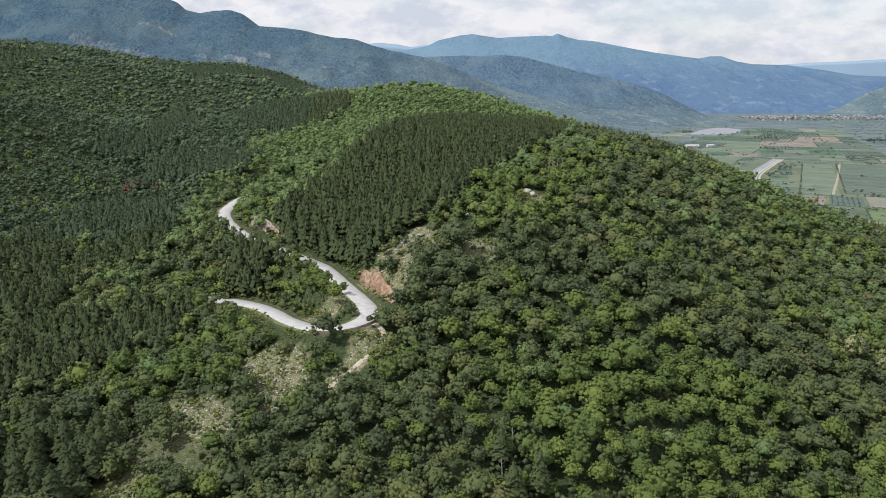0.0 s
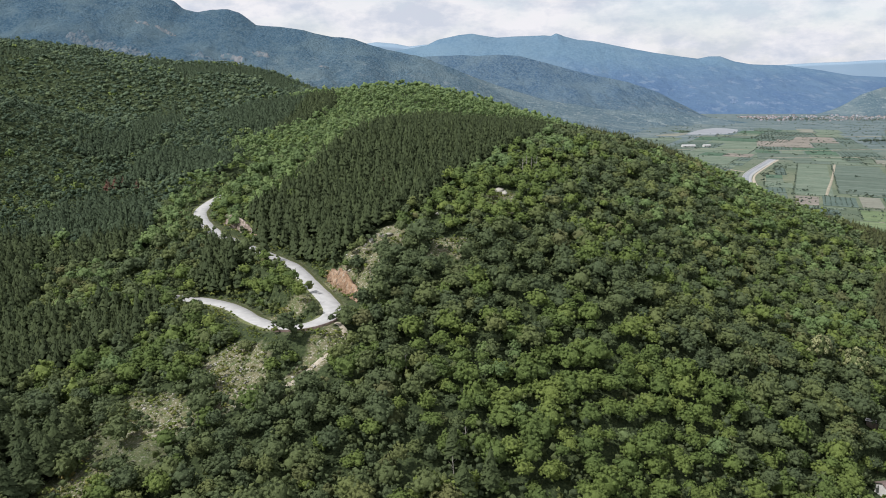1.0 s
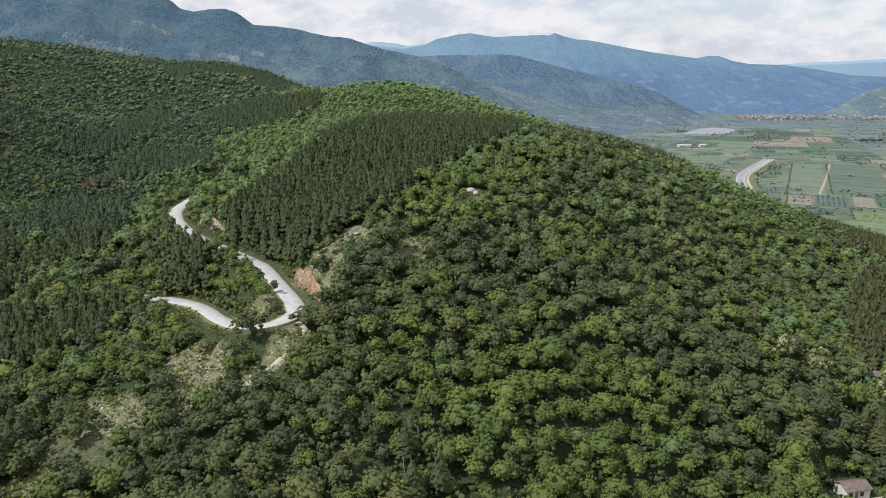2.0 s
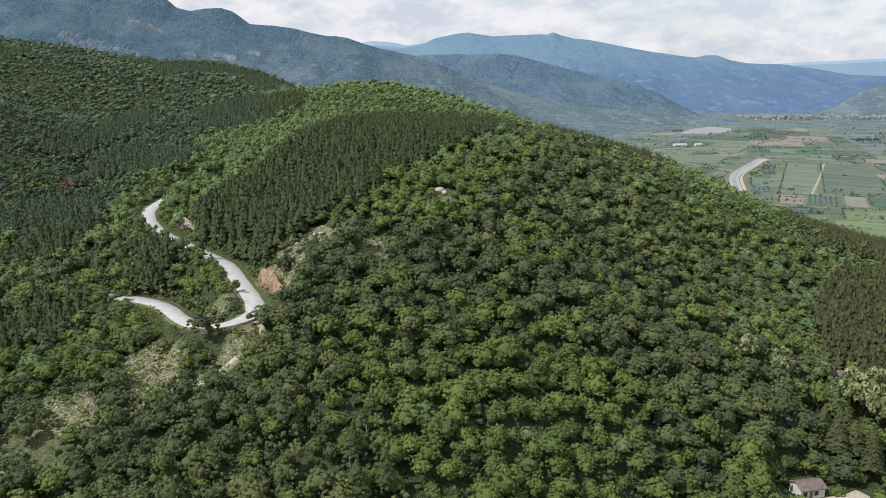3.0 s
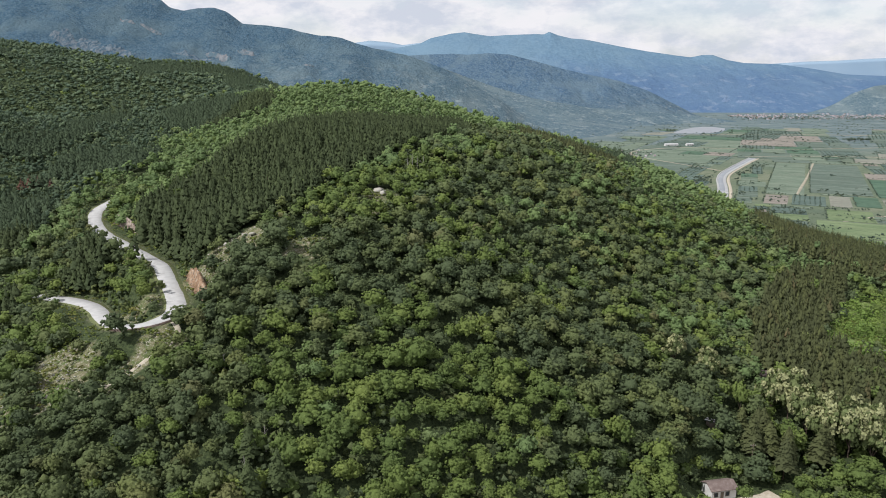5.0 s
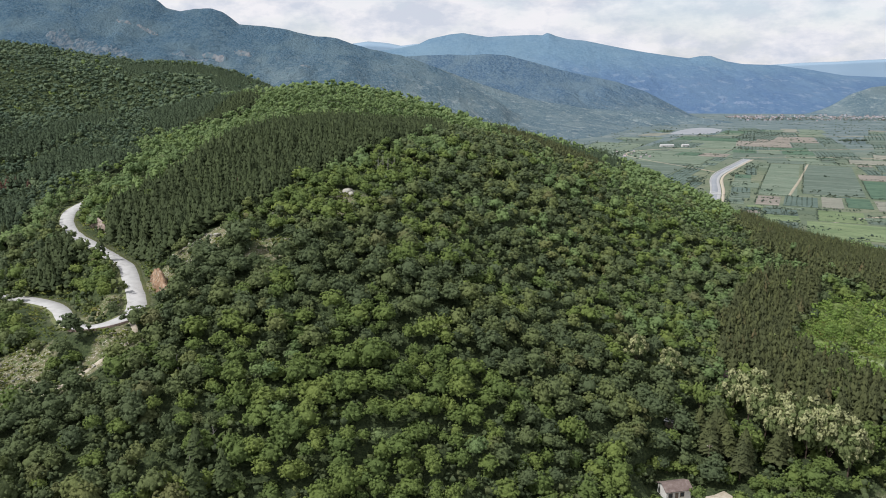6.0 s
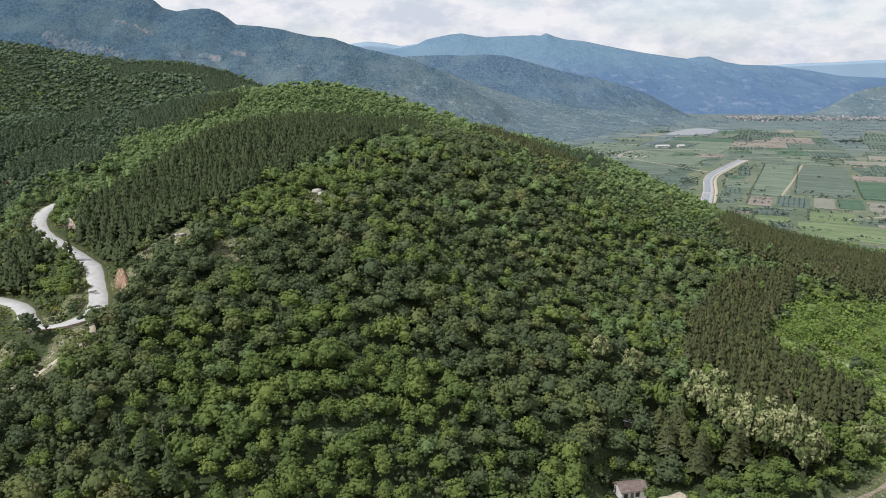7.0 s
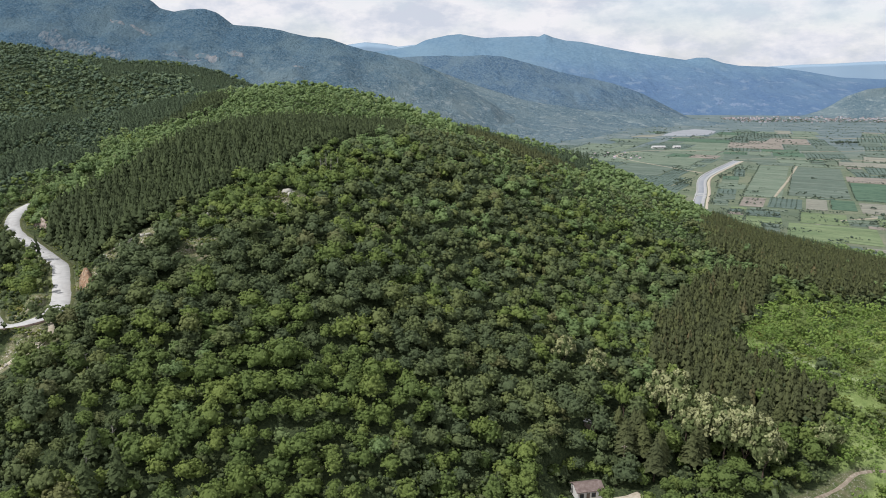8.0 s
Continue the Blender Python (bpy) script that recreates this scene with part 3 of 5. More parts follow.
# ---- road ----
def ribbon(name, line, width, mat, lift=0.0, thick=0.0, wobble=0.0, seed=0):
    """A strip along a centre line, with side faces down to its thickness."""
    line = np.asarray(line, float)
    t = np.gradient(line[:, :2], axis=0)
    t /= np.linalg.norm(t, axis=1)[:, None]
    nrm = np.stack([-t[:, 1], t[:, 0]], 1)
    k = np.arange(len(line)) * 0.35
    half = width / 2 + wobble * (fbm(k, k * 0 + seed, 3, seed) - 0.5) * 2
    half2 = width / 2 + wobble * (fbm(k, k * 0 + seed + 7.7, 3, seed + 1) - 0.5) * 2
    rows = []
    for off, dz in ((half + 0.25, -thick), (half, 0), (0 * half, 0.06), (-half2, 0), (-half2 - 0.25, -thick)):
        p = line.copy()
        p[:, :2] += nrm * np.reshape(off, (-1, 1))
        p[:, 2] += lift + dz
        rows.append(p)
    return mesh_from(name, np.concatenate(rows), grid_faces(len(line), 5)[:, ::-1], mat, smooth=False)


tagged(new("road_shoulder", ribbon("road_shoulder", ROAD, ROAD_W + 2.2, SHOULDER, -0.10, 0.5, 0.5, 3)), "dry grass and gravel shoulder along the mountain road", "shoulder", kind="structure")
tagged(new("road", ribbon("road", ROAD, ROAD_W, ROADM, 0.04, 0.3, 0.25, 5)), "pale sun-bleached asphalt mountain road with a hairpin bend", "road", kind="structure")


# ---- trees ----
rng = np.random.default_rng(7)


def unit(v):
    return v / np.maximum(np.linalg.norm(v, axis=-1, keepdims=True), 1e-6)


ICO_V, ICO_F = (lambda p: (unit(np.array([(-1, p, 0), (1, p, 0), (-1, -p, 0), (1, -p, 0), (0, -1, p), (0, 1, p), (0, -1, -p), (0, 1, -p), (p, 0, -1), (p, 0, 1), (-p, 0, -1), (-p, 0, 1)])),
    np.array([(0, 11, 5), (0, 5, 1), (0, 1, 7), (0, 7, 10), (0, 10, 11), (1, 5, 9), (5, 11, 4), (11, 10, 2), (10, 7, 6), (7, 1, 8), (3, 9, 4), (3, 4, 2), (3, 2, 6), (3, 6, 8), (3, 8, 9), (4, 9, 5), (2, 4, 11), (6, 2, 10), (8, 6, 7), (9, 8, 1)])))((1 + 5 ** 0.5) / 2)
OCT_V = np.array([(1, 0, 0), (-1, 0, 0), (0, 1, 0), (0, -1, 0), (0, 0, 1), (0, 0, -1)], float)
OCT_F = np.array([(0, 2, 4), (2, 1, 4), (1, 3, 4), (3, 0, 4), (2, 0, 5), (1, 2, 5), (3, 1, 5), (0, 3, 5)])


def leaf_cards(c, n, size, r, shading):
    """A ragged leaf clump (two triangles) at each centre c, facing about n."""
    k = len(c)
    a = unit(np.cross(n, unit(r.normal(size=(k, 3)))))
    b = np.cross(n, a)
    s = size * r.uniform(0.7, 1.3, (k, 1))
    corners = [c + a * s * r.uniform(0.75, 1.2, (k, 1)), c + b * s * r.uniform(0.5, 0.95, (k, 1)) + n * s * 0.12,
               c - a * s * r.uniform(0.75, 1.2, (k, 1)), c - b * s * r.uniform(0.5, 0.95, (k, 1)) - n * s * 0.12]
    v = np.stack(corners, 1).reshape(-1, 3)
    i = np.arange(k)[:, None] * 4
    f = np.concatenate([i + (0, 1, 2), i + (0, 2, 3)])
    return v, np.repeat(shading, 4, 0), f


def spun(r):
    """A random turn."""
    q, _ = np.linalg.qr(r.normal(size=(3, 3)))
    return q


def outward(v, f, ctr, axis, least):
    """The faces of a small body that look away from the crown's middle, with their own vertices."""
    mid = v[f].mean(1) - ctr
    keep = f[(unit(mid) @ axis) > least]
    used, inv = np.unique(keep, return_inverse=True)
    return used, inv.reshape(keep.shape)


def crown_shape(r, lumps, leaves, size, fine=True, spread=1.0, core=1.0, only_leaves=False):
    """A broadleaf crown of radius 1 with its foot at z = 0: rounded boughs over a lopsided dome, rough with small sprays of leaves."""
    vs, ns, fs, off = [], [], [], 0
    bv, bf = OCT_V, OCT_F
    turn = r.uniform(0, 6.28)
    masses = [(np.array((0.12 * math.cos(turn), 0.12 * math.sin(turn), 0.74)), 0.82)]
    for k in range(3 if fine else 1):
        a = turn + 2.1 * k + r.uniform(-0.6, 0.6)
        q = r.uniform(0.32, 0.52)
        masses.append((np.array((q * math.cos(a), q * math.sin(a), r.uniform(0.42, 0.80))), r.uniform(0.48, 0.62)))
    if fine and not only_leaves:
        for mass, reach in masses:
            body = mass + ICO_V * (reach - 0.19) * r.uniform(0.92, 1.06, (12, 1))
            used, f = outward(body, ICO_F, mass, np.array((0, 0, 1.0)), -0.35)
            vs.append(body[used]), ns.append(ICO_V[used]), fs.append(f + off)
            off += len(used)
    for k in range(lumps):
        mass, reach = masses[0 if k < lumps * (0.45 if fine else 0.6) else 1 + k % (len(masses) - 1)]
        az = k * 2.399 + r.uniform(-0.6, 0.6)
        el = math.asin(min(0.99, max(-0.30, r.uniform(-0.30, 1.1))))
        out = np.array([math.cos(az) * math.cos(el), math.sin(az) * math.cos(el), math.sin(el)])
        rad = r.uniform(0.075, 0.19) * spread
        ctr = mass + out * (reach - 0.6 * rad) * r.uniform(0.88, 1.12) * (1, 1, 0.95)
        shape = bv @ spun(r)
        body = ctr + shape * rad * core * r.uniform(0.72, 1.25, (len(bv), 1)) * (1.15, 1.15, 0.9)
        shading = unit(shape * 0.9 + out * 0.28 + 0.25 * r.normal(size=bv.shape))
        used, f = outward(body, bf, ctr, out, -0.2 if fine else -0.45)
        if not only_leaves:
            vs.append(body[used]), ns.append(shading[used]), fs.append(f + off)
            off += len(used)
        if leaves:
            d = unit(r.normal(size=(leaves, 3)) + out * 0.9)
            face = unit(d + 0.7 * r.normal(size=(leaves, 3)))
            v, n, f = leaf_cards(ctr + d * rad * r.uniform(0.85, 1.35, (leaves, 1)) * (1.1, 1.1, 0.9), face, size, r, unit(face * 0.45 + d * 0.55 + out * 0.35))
            vs.append(v), ns.append(n), fs.append(f + off)
            off += len(v)
    return np.concatenate(vs), np.concatenate(ns), np.concatenate(fs)


def pine_shape(r, tiers, points, sprays=0, size=0.05, thick=(0.06, 0.11), low=False):
    """A black pine of height 1 and radius about 0.24: flat, slightly drooping boughs in uneven tiers under a blunt top."""
    vs, ns, fs, off = [], [], [], 0
    for w in range(tiers + 1):
        u = w / tiers
        z = 0.30 + 0.62 * u
        reach = 0.225 * (1 - u) ** 0.7 + 0.03
        count = points if w < tiers - 1 else max(2, points - 2 * (w - tiers + 2))
        turn = r.uniform(0, 6.28)
        for k in range(count):
            az = turn + (k + r.uniform(-0.3, 0.3)) * 6.283 / count
            out = np.array([math.cos(az), math.sin(az), 0.0])
            side = np.array([-out[1], out[0], 0.0])
            far = reach * r.uniform(0.75, 1.2)
            flat = r.uniform(*thick)
            ctr = out * far * (0.5 if w < tiers else 0.2) + (0, 0, z + r.uniform(-0.03, 0.03))
            body = ctr + np.outer(OCT_V[:, 0], out * far * 0.6) + np.outer(OCT_V[:, 1], side * far * r.uniform(0.42, 0.62)) + np.outer(OCT_V[:, 2], (0, 0, flat)) + np.outer(np.maximum(OCT_V[:, 0], 0), (0, 0, -0.05))
            shading = unit(np.outer(OCT_V[:, 0] * 0.4 + 0.55, out) + np.outer(OCT_V[:, 1] * 0.5, side) + np.outer(OCT_V[:, 2] * 0.3 + 0.5, (0, 0, 1.0)))
            vs.append(body), ns.append(shading), fs.append((OCT_F[:4] if low else np.concatenate([OCT_F[:4], OCT_F[[4, 7]]])) + off)
            off += 6
        if sprays:
            az = r.uniform(0, 6.28, sprays)
            q = r.uniform(0.5, 1.15, sprays) * reach
            o = np.stack([np.cos(az), np.sin(az), 0 * az], 1)
            v, n, f = leaf_cards(o * q[:, None] + np.stack([0 * q, 0 * q, z + r.uniform(-0.02, 0.07, sprays)], 1), unit(o * 0.5 + (0, 0, 0.8) + 0.4 * r.normal(size=(sprays, 3))), size * (1.1 - 0.4 * u), r, unit(o * 0.6 + (0, 0, 0.7)))
            vs.append(v), ns.append(n), fs.append(f + off)
            off += len(v)
    return np.concatenate(vs), np.concatenate(ns), np.concatenate(fs)


def stem(sides, r0, r1, z0, z1, lean=(0, 0)):
    """A tapered stem."""
    a = np.arange(sides) * 2 * np.pi / sides
    ring = np.stack([np.cos(a), np.sin(a), 0 * a], 1)
    v = np.concatenate([ring * (r0, r0, 0) + (0, 0, z0), ring * (r1, r1, 0) + (lean[0], lean[1], z1)])
    i = np.arange(sides)
    k = (i + 1) % sides
    return v, np.concatenate([ring, ring]), np.concatenate([np.stack([i, k, k + sides], 1), np.stack([i, k + sides, i + sides], 1)])


def gather(shapes, pick, pos, sx, sz, turn, tones):
    """All plants of one kind as arrays: shape pick[i] at pos[i], scaled, turned about z."""
    V, N, F, T, off = [], [], [], [], 0
    for k, (v, n, f) in enumerate(shapes):
        sel = np.nonzero(pick == k)[0]
        if not len(sel):
            continue
        c, s = np.cos(turn[sel])[:, None], np.sin(turn[sel])[:, None]
        x = (v[None, :, 0] * c - v[None, :, 1] * s) * sx[sel, None] + pos[sel, 0:1]
        y = (v[None, :, 0] * s + v[None, :, 1] * c) * sx[sel, None] + pos[sel, 1:2]
        z = v[None, :, 2] * sz[sel, None] + pos[sel, 2:3]
        V.append(np.stack([x, y, z], -1).reshape(-1, 3))
        N.append(np.stack([n[None, :, 0] * c - n[None, :, 1] * s, n[None, :, 0] * s + n[None, :, 1] * c, np.broadcast_to(n[None, :, 2], x.shape)], -1).reshape(-1, 3))
        F.append((f[None] + (np.arange(len(sel)) * len(v))[:, None, None]).reshape(-1, 3) + off)
        T.append(np.repeat(tones[sel], len(v)))
        off += len(sel) * len(v)
    return np.concatenate(V), np.concatenate(N), np.concatenate(F), np.concatenate(T)


def stuff(name, label, category, groups, mat):
    """One joined object out of several gather() results."""
    V, N, F, T, off = [], [], [], [], 0
    for v, n, f, t in groups:
        V.append(v), N.append(n), F.append(f + off), T.append(t)
        off += len(v)
    me = mesh_from(name, np.concatenate(V), np.concatenate(F), mat, normals=np.concatenate(N), tone=np.concatenate(T))
    return tagged(new(name, me), label, category, kind="stuff")


def scatter(x0, x1, y0, y1, step, r):
    """Jittered points of a triangular lattice."""
    xs, ys = np.arange(x0, x1, step), np.arange(y0, y1, step * 0.87)
    X, Y = np.meshgrid(xs, ys)
    X = X + (np.arange(len(ys)) % 2)[:, None] * step * 0.5
    X = X + r.uniform(-0.5, 0.5, X.shape) * step
    Y = Y + r.uniform(-0.5, 0.5, Y.shape) * step
    return X.ravel(), Y.ravel()


def keep_wood(x, y, pads=None):
    """Where trees may stand: on the hills, off the road, the pads, the bare ground and the meadow."""
    wedge = (np.abs(x - 42) < 75 + 0.64 * y) & (y > 100)
    x, y = x[wedge], y[wedge]
    ok = (swell(x, y) > 7) & ~((x > -40) & (y > 700)) & (y < 1120)
    d, _ = road_near(x, y)
    ok &= (d > ROAD_W / 2 + 1.9) | ((x < -67) & (y < 235) & (d > 2.2))
    for px, py, pz, rad in PADS:
        ok &= np.hypot(x - px, y - py) > (rad * 0.85 if pads is None else pads)
    ok &= ~in_any(x, y, BARE_ZONES) | (vnoise(x * 3.1, y * 3.1, 77) > 0.80)
    ok &= ~in_any(x + 1, y + 4.5, BARE_ZONES) | (vnoise(x * 3.1, y * 3.1, 77) > 0.55)
    ok &= ~in_any(x + 2, y + 9, BARE_ZONES[:4]) | (vnoise(x * 3.1, y * 3.1, 77) > 0.58)
    ok &= ~in_any(x + 2, y + 9, BARE_ZONES[4:5]) | (vnoise(x * 3.1, y * 3.1, 77) > 0.62)
    ok &= ~inside(x, y, OPEN_WOOD) | (vnoise(x * 2.7, y * 2.7, 79) > 0.45)
    ok &= ~inside(x, y, MEADOW) | (vnoise(x / 9, y / 9, 78) > 0.80)
    ok &= ~inside(x, y, TRACK_SIDE)
    for tx, ty, tr in CLEARED:
        ok &= np.hypot(x - tx, y - ty) > tr
    return x[ok], y[ok]


SNAGS = ((39.1, 272.9, 7.2), (41.1, 274.7, 7.6), (42.7, 274.4, 7.0), (44.8, 277.2, 6.6), (14.7, 143.0, 6.0), (1.4, 161.4, 6.0), (12.3, 136.3, 6.2))
CLEARED = tuple((x, y, 1.6) for x, y, _ in SNAGS) + ((-31, 182.5, 3.0), (-34, 182, 2.6), (-28.5, 182, 2.4), (-39, 186.4, 3.6), (-37, 184, 3.2), (-29, 177.5, 3.4), (-24, 176.8, 3.0), (29.7, 257.9, 3.4), (31, 252, 4.2), (30.5, 246, 4.0), (30, 239, 4.0), (28, 233, 3.4), (8.1, 231, 3.6), (7, 226, 3.0), (141.4, 196.6, 3.2), (124.9, 180.6, 2.2), (153, 212, 3.2), (151.5, 208, 3.2), (123, 177.5, 2.6), (136, 190, 3.2), (134, 186, 2.8), (150, 191, 5), (152, 180, 5), (159, 174, 5), (164, 169, 4.5), (186, 175, 4.5), (121, 205, 3.4), (130, 202, 3.4), (120.5, 201, 3.0), (129, 198, 3.0), (131.5, 170, 1.5), (114, 157, 4.0), (116, 160.5, 3.2), (110, 153, 3.0), (120, 156, 3.2), (129, 155, 4.2), (138, 158, 2.5), (-21, 203, 3.0), (-25, 210, 2.5), (-17, 197, 2.0), (-72, 274, 3.0), (-66, 268, 2.5), (-64, 210, 4.6), (-58, 206, 5.2), (-52, 199, 5.4), (-46, 190, 5.4), (-40, 182, 5.2), (-34, 177, 4.2))

# broadleaf woods, in three stretches of the plan
OAKS = {
    "near": [crown_shape(np.random.default_rng(100 + k), 60 + 8 * (k % 3), 1, 0.065) for k in range(12)],
    "mid": [crown_shape(np.random.default_rng(200 + k), 30 + 4 * (k % 2), 1, 0.075, True, 1.25) for k in range(12)],
    "far": [crown_shape(np.random.default_rng(300 + k), 7, 1, 0.10, False, 2.3) for k in range(10)],
    "distant": [crown_shape(np.random.default_rng(400 + k), 3, 0, 0.3, False, 3.1) for k in range(8)],
}
PINES = {
    "near": [pine_shape(np.random.default_rng(500 + k), 11, 8, 10, 0.035, (0.035, 0.065)) for k in range(8)],
    "mid": [pine_shape(np.random.default_rng(600 + k), 4, 4, 3, 0.045, (0.08, 0.14)) for k in range(8)],
    "far": [pine_shape(np.random.default_rng(700 + k), 3, 3, 2, 0.05, (0.12, 0.20), True) for k in range(6)],
    "distant": [pine_shape(np.random.default_rng(800 + k), 2, 3, 0, 0.05, (0.14, 0.24), True) for k in range(4)],
}


def away(x, y):
    """Distance from the middle of the flight line; the back of the hill counts as far."""
    return np.hypot((x - 42) * 0.8, y) + 400 * ((x > -70) & (y > 520 - 0.35 * x) & (x < 260))


def pine_ground(x, y):
    wob = 16 * (fbm(x / 11, y / 11, 3, 61) - 0.5)
    z = in_any(x + wob, y + wob, PINE_ZONES) & (vnoise(x * 0.9, y * 0.9, 62) > 0.13)
    z &= ~((x < -80) & (y < 340)) | (fbm(x / 20, y / 24, 3, 64) > 0.33)
    z &= ~((x > 0) & (y < 145)) | (vnoise(x / 3, y / 3, 65) > 0.5)
    left = (x < -120) & (y > 330)
    z |= left & (fbm(x / 70, y / 90, 3, 63) > 0.70)
    return z


# zones where crowns more often take the lighter leaf colours
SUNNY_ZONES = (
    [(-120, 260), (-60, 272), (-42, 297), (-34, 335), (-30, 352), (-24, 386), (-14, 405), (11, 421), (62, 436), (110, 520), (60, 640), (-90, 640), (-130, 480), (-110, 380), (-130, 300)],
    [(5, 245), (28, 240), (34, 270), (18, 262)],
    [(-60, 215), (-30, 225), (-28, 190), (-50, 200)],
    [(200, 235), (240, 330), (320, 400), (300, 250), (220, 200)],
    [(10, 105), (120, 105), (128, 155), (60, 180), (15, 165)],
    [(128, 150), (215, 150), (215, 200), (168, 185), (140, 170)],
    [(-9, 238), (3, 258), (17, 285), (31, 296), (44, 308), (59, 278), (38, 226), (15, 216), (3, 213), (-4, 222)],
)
oaks, pines = [], []
for stretch, a, b, step_o, step_p in (("near", 0, 215, 4.05, 4.0), ("mid", 215, 340, 3.75, 2.5), ("far", 340, 600, 3.8, 2.9), ("distant", 600, 1300, 5.0, 4.8)):
    for kind, step, dest in (("oak", step_o, oaks), ("pine", step_p, pines)):
        x, y = scatter(-760, 520, 100, 1250, step, rng)
        if kind == "pine":
            x, y = x + rng.normal(size=len(x)) * step * 0.5, y + rng.normal(size=len(x)) * step * 0.5
        m = (away(x, y) >= a) & (away(x, y) < b)
        x, y = keep_wood(x[m], y[m])
        m = pine_ground(x, y)
        m = m if kind == "pine" else ~m
        x, y = x[m], y[m]
        dest.append([stretch, np.stack([x, y, height(x, y)], 1)])

THINGS_N = 300
oak_groups, light_groups, hilltop_groups, pine_groups, far_groups, far_pines, olive_pines = [], [], [], [], [], [], []
near_oaks = None
CROWNS = []
for stretch, p in oaks:
    n = len(p)
    big = {"near": 0.94, "mid": 0.84, "far": 0.82, "distant": 1.0}[stretch]
    tall = fbm(p[:, 0] / 30, p[:, 1] / 30, 2, 91)
    rad = big * (2.1 + 2.2 * rng.random(n) ** 1.8 + 0.9 * (tall - 0.5))
    rad *= np.where((p[:, 0] < -67) & (p[:, 1] < 235), 1.0, 0.55 + 0.45 * sstep(3.5, 9, road_near(p[:, 0], p[:, 1])[0]))
    up = rad * rng.uniform(0.8, 1.25, n) * (0.95 if stretch == "distant" else 1.0)
    base = p.copy()
    base[:, 2] += rng.uniform(-0.6, 1.6, n) + 2.2 * (rng.random(n) < 0.25)
    pick, turn, tone = rng.integers(0, len(OAKS[stretch]), n), rng.uniform(0, 6.28, n), rng.random(n)
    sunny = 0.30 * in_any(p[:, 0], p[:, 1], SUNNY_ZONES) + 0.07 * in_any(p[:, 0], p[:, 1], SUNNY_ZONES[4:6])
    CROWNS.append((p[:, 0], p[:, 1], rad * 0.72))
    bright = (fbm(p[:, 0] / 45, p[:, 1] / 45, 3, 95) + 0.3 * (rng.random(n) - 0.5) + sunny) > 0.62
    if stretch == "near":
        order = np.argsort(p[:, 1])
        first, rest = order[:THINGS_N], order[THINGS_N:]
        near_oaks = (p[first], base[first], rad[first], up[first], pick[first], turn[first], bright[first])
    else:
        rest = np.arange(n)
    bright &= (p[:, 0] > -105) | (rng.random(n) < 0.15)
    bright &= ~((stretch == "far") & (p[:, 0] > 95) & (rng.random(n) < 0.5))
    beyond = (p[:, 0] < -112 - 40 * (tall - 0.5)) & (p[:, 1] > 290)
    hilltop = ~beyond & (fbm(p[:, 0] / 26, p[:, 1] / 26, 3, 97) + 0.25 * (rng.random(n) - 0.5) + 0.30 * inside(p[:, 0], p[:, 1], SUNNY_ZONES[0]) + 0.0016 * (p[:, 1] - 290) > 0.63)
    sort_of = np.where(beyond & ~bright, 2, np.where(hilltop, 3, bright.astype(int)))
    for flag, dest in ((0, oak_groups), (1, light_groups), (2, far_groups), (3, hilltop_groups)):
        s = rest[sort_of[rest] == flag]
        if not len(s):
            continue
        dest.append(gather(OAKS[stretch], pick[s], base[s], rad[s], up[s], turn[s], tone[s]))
# the same wood goes on down the slope under the flight line
ex, ey = scatter(-150, 230, 10, 102, 5.0, rng)
n = len(ex)
er = 2.6 + 1.8 * rng.random(n)
oak_groups.append(gather(OAKS["far"], rng.integers(0, len(OAKS["far"]), n), np.stack([ex, ey, height(ex, ey)], 1), er, er, rng.uniform(0, 6.28, n), rng.random(n)))
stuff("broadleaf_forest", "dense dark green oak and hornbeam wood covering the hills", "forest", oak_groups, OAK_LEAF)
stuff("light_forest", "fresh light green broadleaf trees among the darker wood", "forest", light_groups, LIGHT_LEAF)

stuff("hilltop_forest", "yellow-green broadleaf wood over the hilltop, paled and hazed in colour", "forest", hilltop_groups, HILLTOP_LEAF)
stuff("far_broadleaf_forest", "dark broadleaf wood on the hills beyond, haze blue in its leaf colour", "forest", far_groups, HILL_LEAF)


near_pines = None
for stretch, p in pines:
    n = len(p)
    big = {"near": 1.0, "mid": 1.0, "far": 0.92, "distant": 0.95}[stretch]
    tall = big * (7.2 + 2.8 * rng.random(n))
    wide = (0.4 * tall + 3.0) * rng.uniform(1.05, 1.5, n)
    CROWNS.append((p[:, 0], p[:, 1], wide * 0.15))
    pick, turn, tone = rng.integers(0, len(PINES[stretch]), n), rng.uniform(0, 6.28, n), rng.random(n)
    rest = np.arange(n)
    if stretch == "near":
        tall, wide = tall * 1.25, wide * 1.3
        hut_side = (p[:, 0] > 100) & (p[:, 1] < 205)
        first, rest = np.nonzero(hut_side)[0], np.nonzero(~hut_side)[0]
        near_pines = (p[first], tall[first], wide[first], pick[first], turn[first])
    for dest, s in ((far_pines, rest[(p[rest, 0] < -88) & (p[rest, 1] > 285) | (stretch == "distant")]), (olive_pines, rest[(p[rest, 0] > 100) & (stretch != "distant")]), (pine_groups, rest[((p[rest, 0] >= -88) | (p[rest, 1] <= 285)) & (p[rest, 0] <= 100) & (stretch != "distant")])):
        if len(s):
            dest.append(gather(PINES[stretch], pick[s], p[s], wide[s], tall[s], turn[s], tone[s]))
stuff("pine_forest", "dark green planted black pines in dense stands", "forest", pine_groups, PINE_LEAF)
stuff("olive_pine_forest", "dark olive-green pines in a belt above the meadow", "forest", olive_pines, OLIVE_PINE)
stuff("far_pine_forest", "dark pines in strips on the hills beyond, hazed in colour", "forest", far_pines, FAR_PINE)


